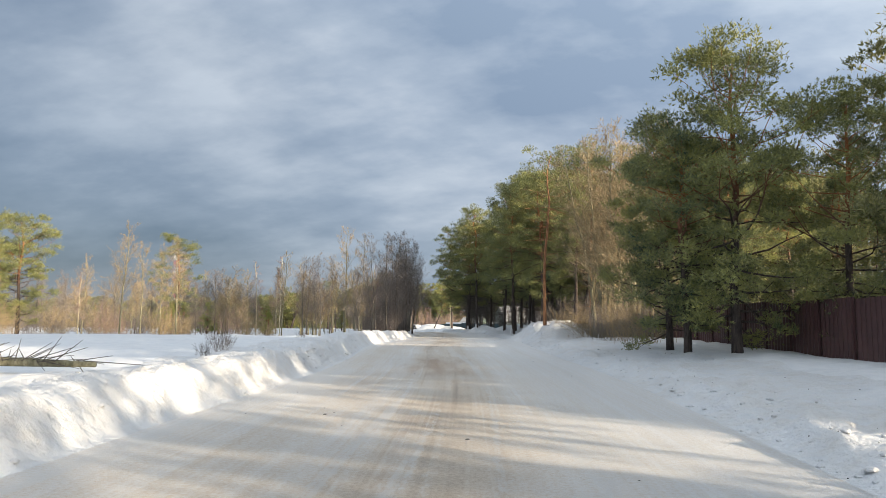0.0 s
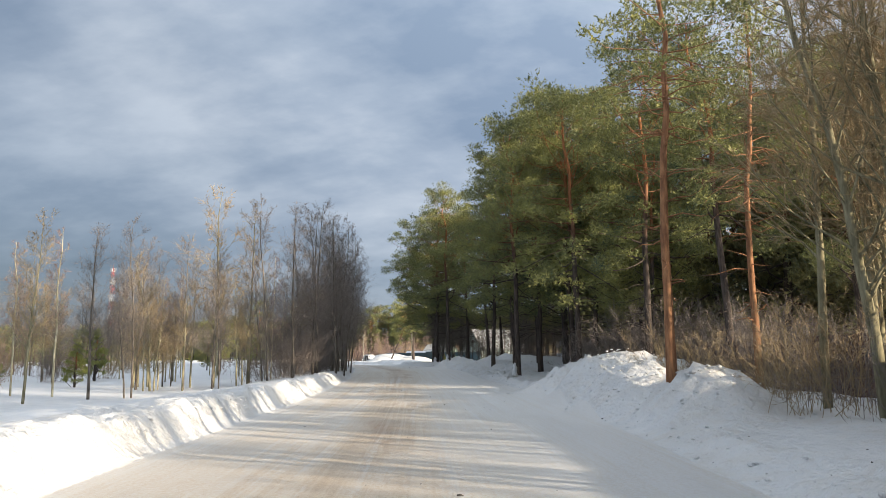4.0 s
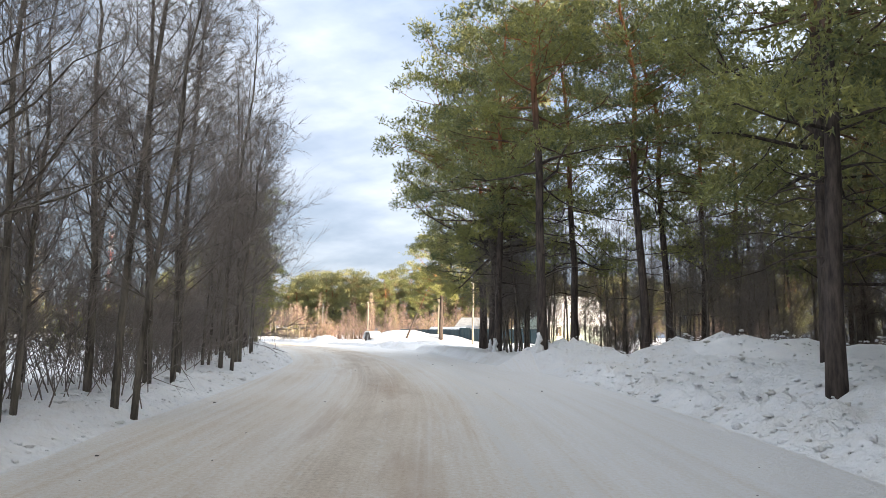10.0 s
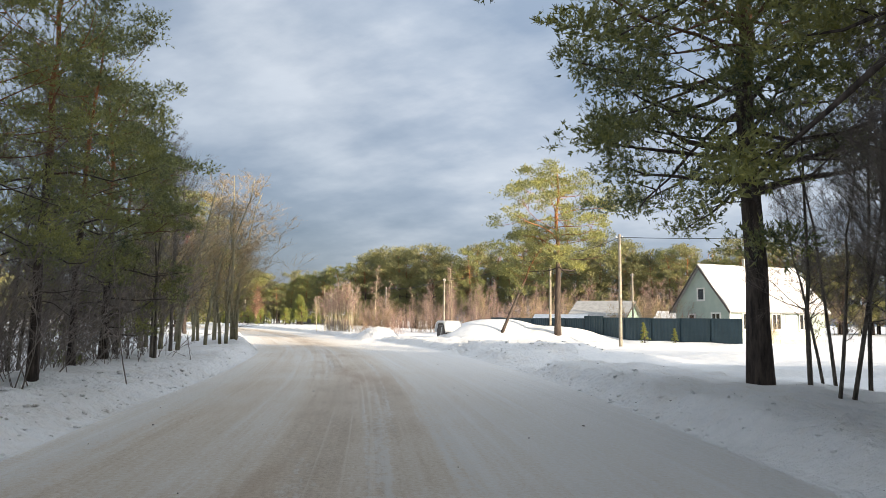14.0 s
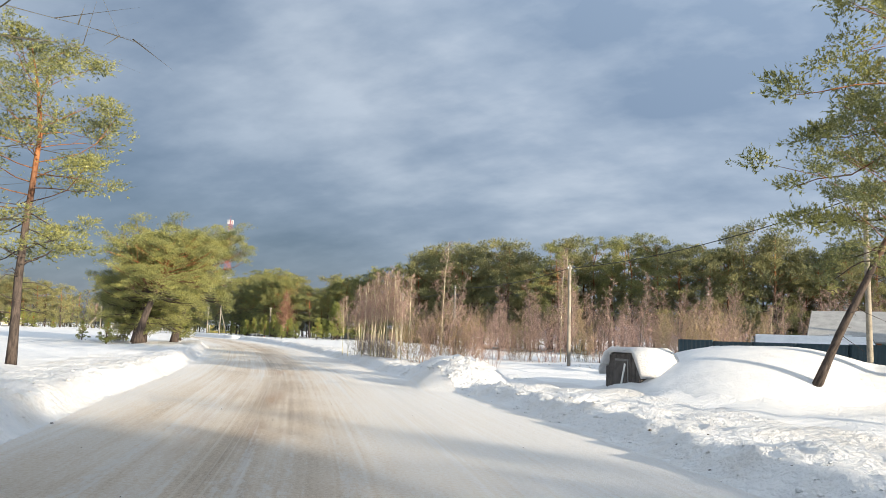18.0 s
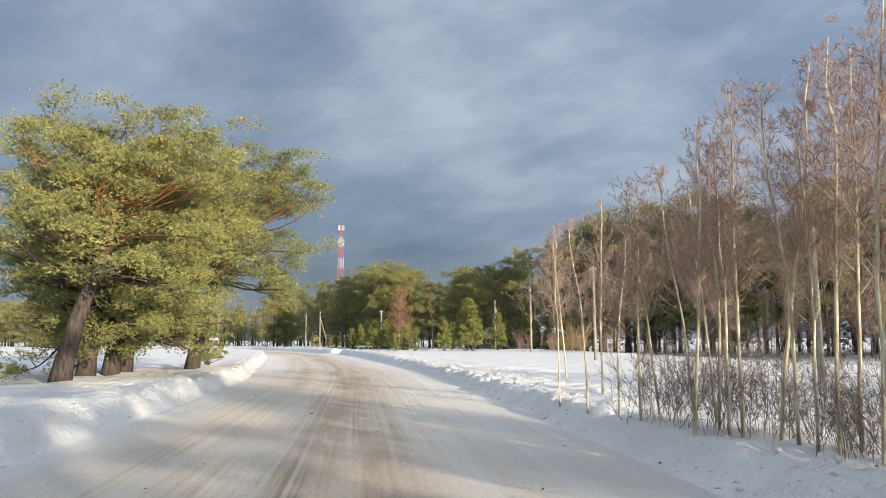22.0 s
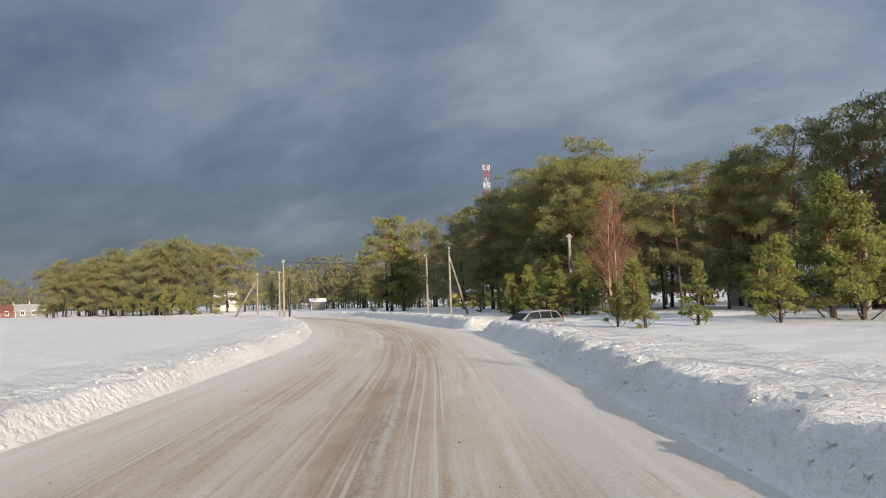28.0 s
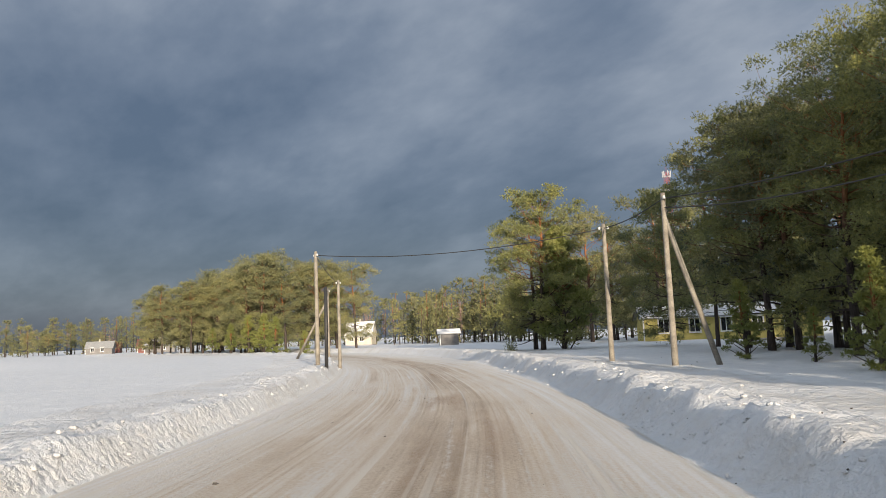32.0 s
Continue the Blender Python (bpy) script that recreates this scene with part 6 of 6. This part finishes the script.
def cellar():
    """The earth cellar: a board front with a door, let into a snow mound."""
    root = at_place("earth_cellar", -17.0, 152.0, -62, "old dark board front of a cellar under a snow mound", "cellar", z=land(152.0) + 0.40)
    outline = [(-1.2, -0.4), (1.2, -0.4), (1.2, 0.55), (0.75, 1.25), (-0.75, 1.25), (-1.2, 0.55)]
    part("front", prism(outline, "y", 0.0, 0.7), DARK_WOOD, root)
    for i in range(9):
        x = -1.17 + i * 0.262
        top = 0.55 + min(0.68, max(0.0, (1.2 - abs(x + 0.12)) / 0.45 * 0.7))
        part("board", slab(x, x + 0.235, -0.03, 0.0, -0.3, top - 0.02), DARK_WOOD, root)
    part("door_frame", slab(-0.46, 0.46, -0.06, -0.033, -0.3, 1.05), GREY_WALL, root, "faded grey door frame")
    part("door", slab(-0.39, 0.39, -0.09, -0.062, -0.3, 0.98, 0.008), DARK_WOOD, root, "dark weathered door")
    part("brace", slab(-0.05, 0.05, -0.11, -0.092, -0.1, 0.95), WHITE_PAINT, root, place=pose(0.0, 0, 0, 0, 20, 0))
    cap = [(-1.45, 0.45), (-0.85, 1.27), (0.85, 1.27), (1.45, 0.45), (1.55, 0.6), (1.15, 1.25), (0.6, 1.46), (-0.6, 1.46), (-1.15, 1.25), (-1.55, 0.6)]
    part("snow_cap", prism(cap, "y", -0.15, 1.4), HEAPED, root, "snow lying over the cellar roof", True)


cellar()


def car(x, y, turn):
    """A silver estate car: x runs from the tail to the nose, the wheels stand at z = 0."""
    root = at_place("estate_car", x, y, turn, "silver estate car parked in the drive behind the snow bank", "car", z=float(land(y)) - 0.36)
    # body shell as rings of points from tail to nose: x, half width, sill z, belt z
    rings = [(-2.22, 0.72, 0.42, 0.86), (-2.16, 0.80, 0.30, 0.96), (-1.6, 0.85, 0.24, 0.98), (-0.6, 0.86, 0.22, 0.96), (0.4, 0.86, 0.22, 0.93), (1.0, 0.85, 0.22, 0.90), (1.6, 0.82, 0.24, 0.80), (2.05, 0.74, 0.28, 0.68), (2.2, 0.62, 0.36, 0.58)]
    bm = bmesh.new()
    loops = []
    for px, hw, z0, z1 in rings:
        zm = (z0 + z1) / 2
        loops.append([bm.verts.new(v) for v in ((px, -hw * 0.93, z0), (px, -hw, zm - 0.08), (px, -hw, zm + 0.1), (px, -hw * 0.93, z1), (px, 0, z1 + 0.05), (px, hw * 0.93, z1), (px, hw, zm + 0.1), (px, hw, zm - 0.08), (px, hw * 0.93, z0))])
    for a, b in zip(loops, loops[1:]):
        for i in range(8):
            bm.faces.new((a[i], a[i + 1], b[i + 1], b[i]))
        bm.faces.new((a[8], a[0], b[0], b[8]))
    bm.faces.new(loops[0]), bm.faces.new(loops[-1][::-1])
    body = part("body", bm, SILVER, root, smooth=True)
    bm = bmesh.new()
    top = [(-2.08, 0.70, 0.95), (-1.78, 0.60, 1.42), (-0.9, 0.60, 1.49), (0.1, 0.58, 1.46), (0.42, 0.62, 1.30), (1.02, 0.74, 0.94)]
    loops = []
    for px, hw, z in top:
        loops.append([bm.verts.new(v) for v in ((px, -hw, z), (px, 0, z + 0.035), (px, hw, z))])
    foot = [[bm.verts.new((px, s * 0.79, 0.93)) for px in (-2.08, -1.7, -0.9, 0.1, 0.6, 1.02)] for s in (-1, 1)]
    for i in range(5):
        for k in range(2):
            bm.faces.new((loops[i][k], loops[i][k + 1], loops[i + 1][k + 1], loops[i + 1][k]))
        bm.faces.new((foot[0][i], loops[i][0], loops[i + 1][0], foot[0][i + 1]))
        bm.faces.new((foot[1][i], foot[1][i + 1], loops[i + 1][2], loops[i][2]))
    part("roof", bm, SILVER, root)
    # glass: side windows, windscreen, tail window, a little proud of the shell
    for s in (-1, 1):
        for name_x in (((0.74, 0.99), (0.30, 1.36), (-0.36, 1.41), (-0.36, 0.99)), ((-0.44, 0.99), (-0.44, 1.41), (-1.18, 1.41), (-1.22, 0.99)), ((-1.30, 0.99), (-1.26, 1.40), (-1.70, 1.34), (-1.95, 0.99))):
            bm = bmesh.new()
            for k in (0.0, 0.012):
                bm.faces.new([bm.verts.new((px, s * (0.79 - 0.19 * (z - 0.93) / 0.53 + 0.004 + k), z)) for px, z in name_x])
            part("side_window", bm, DARK_GLASS, root)
        part("door_handle", slab(-0.09, 0.09, -0.015, 0.015, -0.018, 0.018), TRIM, root, place=pose(-0.22, s * 0.862, 0.80))
        part("door_handle", slab(-0.09, 0.09, -0.015, 0.015, -0.018, 0.018), TRIM, root, place=pose(-1.1, s * 0.862, 0.82))
        part("rub_strip", slab(-1.2, 0.85, -0.012, 0.012, -0.035, 0.035), TRIM, root, place=pose(0, s * 0.868, 0.52))
        mirror = part("mirror", slab(-0.07, 0.09, -0.11, 0.11, -0.07, 0.08, 0.02), SILVER, root, place=pose(0.62, s * 0.95, 1.0))
        from_arrays("roof_rail", tube([(-1.7, s * 0.56, 1.46), (-1.4, s * 0.56, 1.54), (-0.3, s * 0.55, 1.55), (0.0, s * 0.55, 1.49)], [0.018] * 4, 6), TRIM, root)
        lamp = part("headlight", slab(-0.16, 0.16, -0.2, 0.2, -0.075, 0.075, 0.03), LENS, root, "clear headlight", place=pose(2.0, s * 0.56, 0.66, 0, 18, s * 28))
        part("indicator", slab(-0.02, 0.02, -0.05, 0.05, -0.04, 0.04), AMBER, lamp, "amber turn lamp", place=pose(0.155, s * 0.1, 0))
        part("tail_lamp", slab(-0.02, 0.04, -0.08, 0.08, -0.18, 0.18, 0.015), RED_STEEL, root, place=pose(-2.16, s * 0.7, 0.95))
    bm = bmesh.new()
    bm.faces.new([bm.verts.new(v) for v in ((1.0, -0.70, 0.965), (1.0, 0.70, 0.965), (0.47, 0.60, 1.325), (0.47, -0.60, 1.325))])
    bmesh.ops.solidify(bm, geom=bm.faces[:], thickness=0.012)
    part("windscreen", bm, DARK_GLASS, root, place=pose(0.012, 0, 0.012))
    bm = bmesh.new()
    bm.faces.new([bm.verts.new(v) for v in ((-2.06, -0.62, 1.0), (-1.82, -0.52, 1.38), (-1.82, 0.52, 1.38), (-2.06, 0.62, 1.0))])
    bmesh.ops.solidify(bm, geom=bm.faces[:], thickness=0.012)
    part("tail_window", bm, DARK_GLASS, root, place=pose(-0.016, 0, 0.008))
    part("bumper", slab(2.02, 2.24, -0.70, 0.70, 0.30, 0.52, 0.05), SILVER, root)
    part("grille", slab(2.14, 2.235, -0.34, 0.34, 0.535, 0.63, 0.015), TRIM, root)
    part("air_intake", slab(2.2, 2.25, -0.45, 0.45, 0.33, 0.42, 0.01), TRIM, root)
    plate = part("number_plate", slab(2.24, 2.255, -0.26, 0.26, 0.43, 0.54), WHITE_PAINT, root)
    for i in range(5):
        part("plate_bar", slab(2.255, 2.258, -0.20 + i * 0.085, -0.15 + i * 0.085, 0.455, 0.515), TRIM, plate)
    for px in (-1.32, 1.30):
        for s in (-1, 1):
            wheel = part("wheel", bmesh.new(), RUBBER, root, place=pose(px, s * 0.76, 0.31))
            from_arrays("tyre", tube([(0, -0.10, 0), (0, -0.08, 0), (0, 0.08, 0), (0, 0.10, 0)], [0.27, 0.31, 0.31, 0.27], 20), RUBBER, wheel)
            from_arrays("rim", tube([(0, s * 0.06, 0), (0, s * 0.108, 0)], [0.20, 0.19], 14), ALLOY, wheel)
            from_arrays("wheel_arch", tube([(0.40 * math.cos(a), s * 0.085, 0.38 * math.sin(a)) for a in np.linspace(0.05, 3.09, 12)], [0.035] * 12, 6), TRIM, wheel)
    return root


car(-84.3, 255.7, -116)

# a fallen log and a low shrub by the first bank
log = at_place("fallen_log", -10.2, -26.0, 12, "fallen snow-dusted tree trunk with broken boughs", "log")
from_arrays("trunk", tube([(-3.2, 0, 0.30), (-1, 0.1, 0.32), (1.2, 0, 0.26), (2.6, -0.2, 0.22)], [0.15, 0.13, 0.10, 0.06], 8), LIT_BARK, log)
rs = np.random.RandomState(3)
pa = np.c_[rs.uniform(-1, 2.4, 40), rs.normal(0, 0.1, 40), np.full(40, 0.3)]
from_arrays("boughs", rods(pa, pa + rs.normal(0, 0.5, (40, 3)) * (1, 1, 0.5) + (0.5, 0, 0.25), 0.016, 0.006, 3), GREY_BARK, log)
for x, y, h in ((-8.2, -15.8, 0.9), (-8.8, -13.5, 0.8), (-7.9, -18.0, 0.6), (-9.4, 1.5, 0.7)):
    plant("bush0", "low_shrub", x, y, h, "low leafless shrub poking out of the snow", "bush", "low shrubs")



def rubble(name, seed, count, pick, low, high, label, mat=BANK_SNOW, span=None):
    """Broken lumps of ploughed snow strewn along the banks, as one heap of loose stuff."""
    rs = np.random.RandomState(seed)
    i = rs.randint(85, len(AXIS) - 280, count) if span is None else rs.randint(*np.searchsorted(AXIS[:, 1], span), count)
    ay = AXIS[i, 1]
    d = pick(rs, ay)
    x, y = AXIS[i, 0] + RIGHT[i, 0] * d, ay + RIGHT[i, 1] * d
    r = low * (high / low) ** (rs.uniform(size=count) ** 2.2)
    z = surface(x, y, d, ay)
    form = np.c_[r * rs.uniform(0.7, 1.5, count), r * rs.uniform(0.7, 1.5, count), r * rs.uniform(0.4, 0.75, count)]
    v = np.c_[x, y, z + r * 0.15][:, None] + ICO_V[None] * rs.uniform(0.55, 1.25, (count, 12, 1)) * form[:, None]
    f = np.arange(count)[:, None, None] * 12 + ICO_F[None]
    return tagged(new(name, make_mesh(name, v.reshape(-1, 3), f.reshape(-1, 3), mat)), label, "snow", kind="stuff")


rubble("snow_rubble", 21, 3800, lambda rs, y: right_edge(y) + np.abs(rs.normal(0.0, 0.9, len(y))) + 0.02, 0.022, 0.075, "broken lumps of snow along the bank")
rubble("snow_rubble", 22, 3000, lambda rs, y: -left_edge(y) - np.abs(rs.normal(0.0, 0.7, len(y))) - 0.02, 0.022, 0.075, "broken lumps of snow along the bank")
rubble("dirt_crumbs", 23, 500, lambda rs, y: rs.uniform(-left_edge(y), right_edge(y) + 2), 0.012, 0.04, "small dirt and ice crumbs on the road", DARK_WOOD)

rubble("dirt_crumbs", 24, 900, lambda rs, y: right_edge(y) + np.abs(rs.normal(0, 2.6, len(y))), 0.012, 0.035, "dirt and bark crumbs on the snow verge", DARK_WOOD)
rubble("soiled_clods", 25, 1300, lambda rs, y: right_edge(y) + 0.15 + 6.5 * rs.uniform(0, 1, len(y)) ** 1.4, 0.022, 0.12, "dirty broken clods of snow on the verge under the pines", SOILED_SNOW, (52, 79))
rubble("soiled_clods", 26, 700, lambda rs, y: -left_edge(y) - 0.1 - 2.2 * rs.uniform(0, 1, len(y)), 0.02, 0.09, "dirty crumbs of snow below the bare trees", SOILED_SNOW, (58, 112))


def heap_rubble(seed):
    """Clods of snow over the cleared heaps."""
    rs = np.random.RandomState(seed)
    xs, ys, rr = [], [], []
    for px, py, a, b, turn, h in PILES:
        k = int(70 * a * b / 4)
        u, v = rs.normal(0, 0.42, k) * a, rs.normal(0, 0.42, k) * b
        c, s = math.cos(radians(turn)), math.sin(radians(turn))
        xs.append(px + u * c - v * s), ys.append(py + u * s + v * c), rr.append(0.03 * (0.10 / 0.03) ** (rs.uniform(size=k) ** 2.0))
    x, y, r = np.concatenate(xs), np.concatenate(ys), np.concatenate(rr)
    z = np.array([ground_z(p, q) for p, q in zip(x, y)])
    form = np.c_[r * rs.uniform(0.7, 1.5, len(r)), r * rs.uniform(0.7, 1.5, len(r)), r * rs.uniform(0.4, 0.8, len(r))]
    v = np.c_[x, y, z + r * 0.10][:, None] + ICO_V[None] * rs.uniform(0.55, 1.25, (len(r), 12, 1)) * form[:, None]
    f = np.arange(len(r))[:, None, None] * 12 + ICO_F[None]
    tagged(new("snow_clods", make_mesh("snow_clods", v.reshape(-1, 3), f.reshape(-1, 3), BANK_SNOW)), "broken clods of snow on the cleared heaps", "snow", kind="stuff")


heap_rubble(31)

# wind-packed snow on the road side of some trunks
for x, y, h, turn in ((4.95, 47.7, 0.9, 0), (9.45, 50.9, 0.7, 30), (-1.45, 93.65, 0.8, 60), (-1.6, 97.2, 0.7, 20), (0.15, 83.85, 0.8, 10)):
    ob = at_place("snow_plaster", x, y, turn, "snow packed against a pine trunk", "snow", "snow on the trunks")
    rs = np.random.RandomState(int(h * 100))
    zs = np.linspace(-0.1, h, 7)
    pts = np.c_[rs.normal(0, 0.03, 7), rs.normal(0, 0.03, 7), zs]
    from_arrays("drift", tube(pts, np.array([0.30, 0.22, 0.17, 0.15, 0.14, 0.12, 0.09]) * rs.uniform(0.85, 1.15, 7), 9), BANK_SNOW, ob)
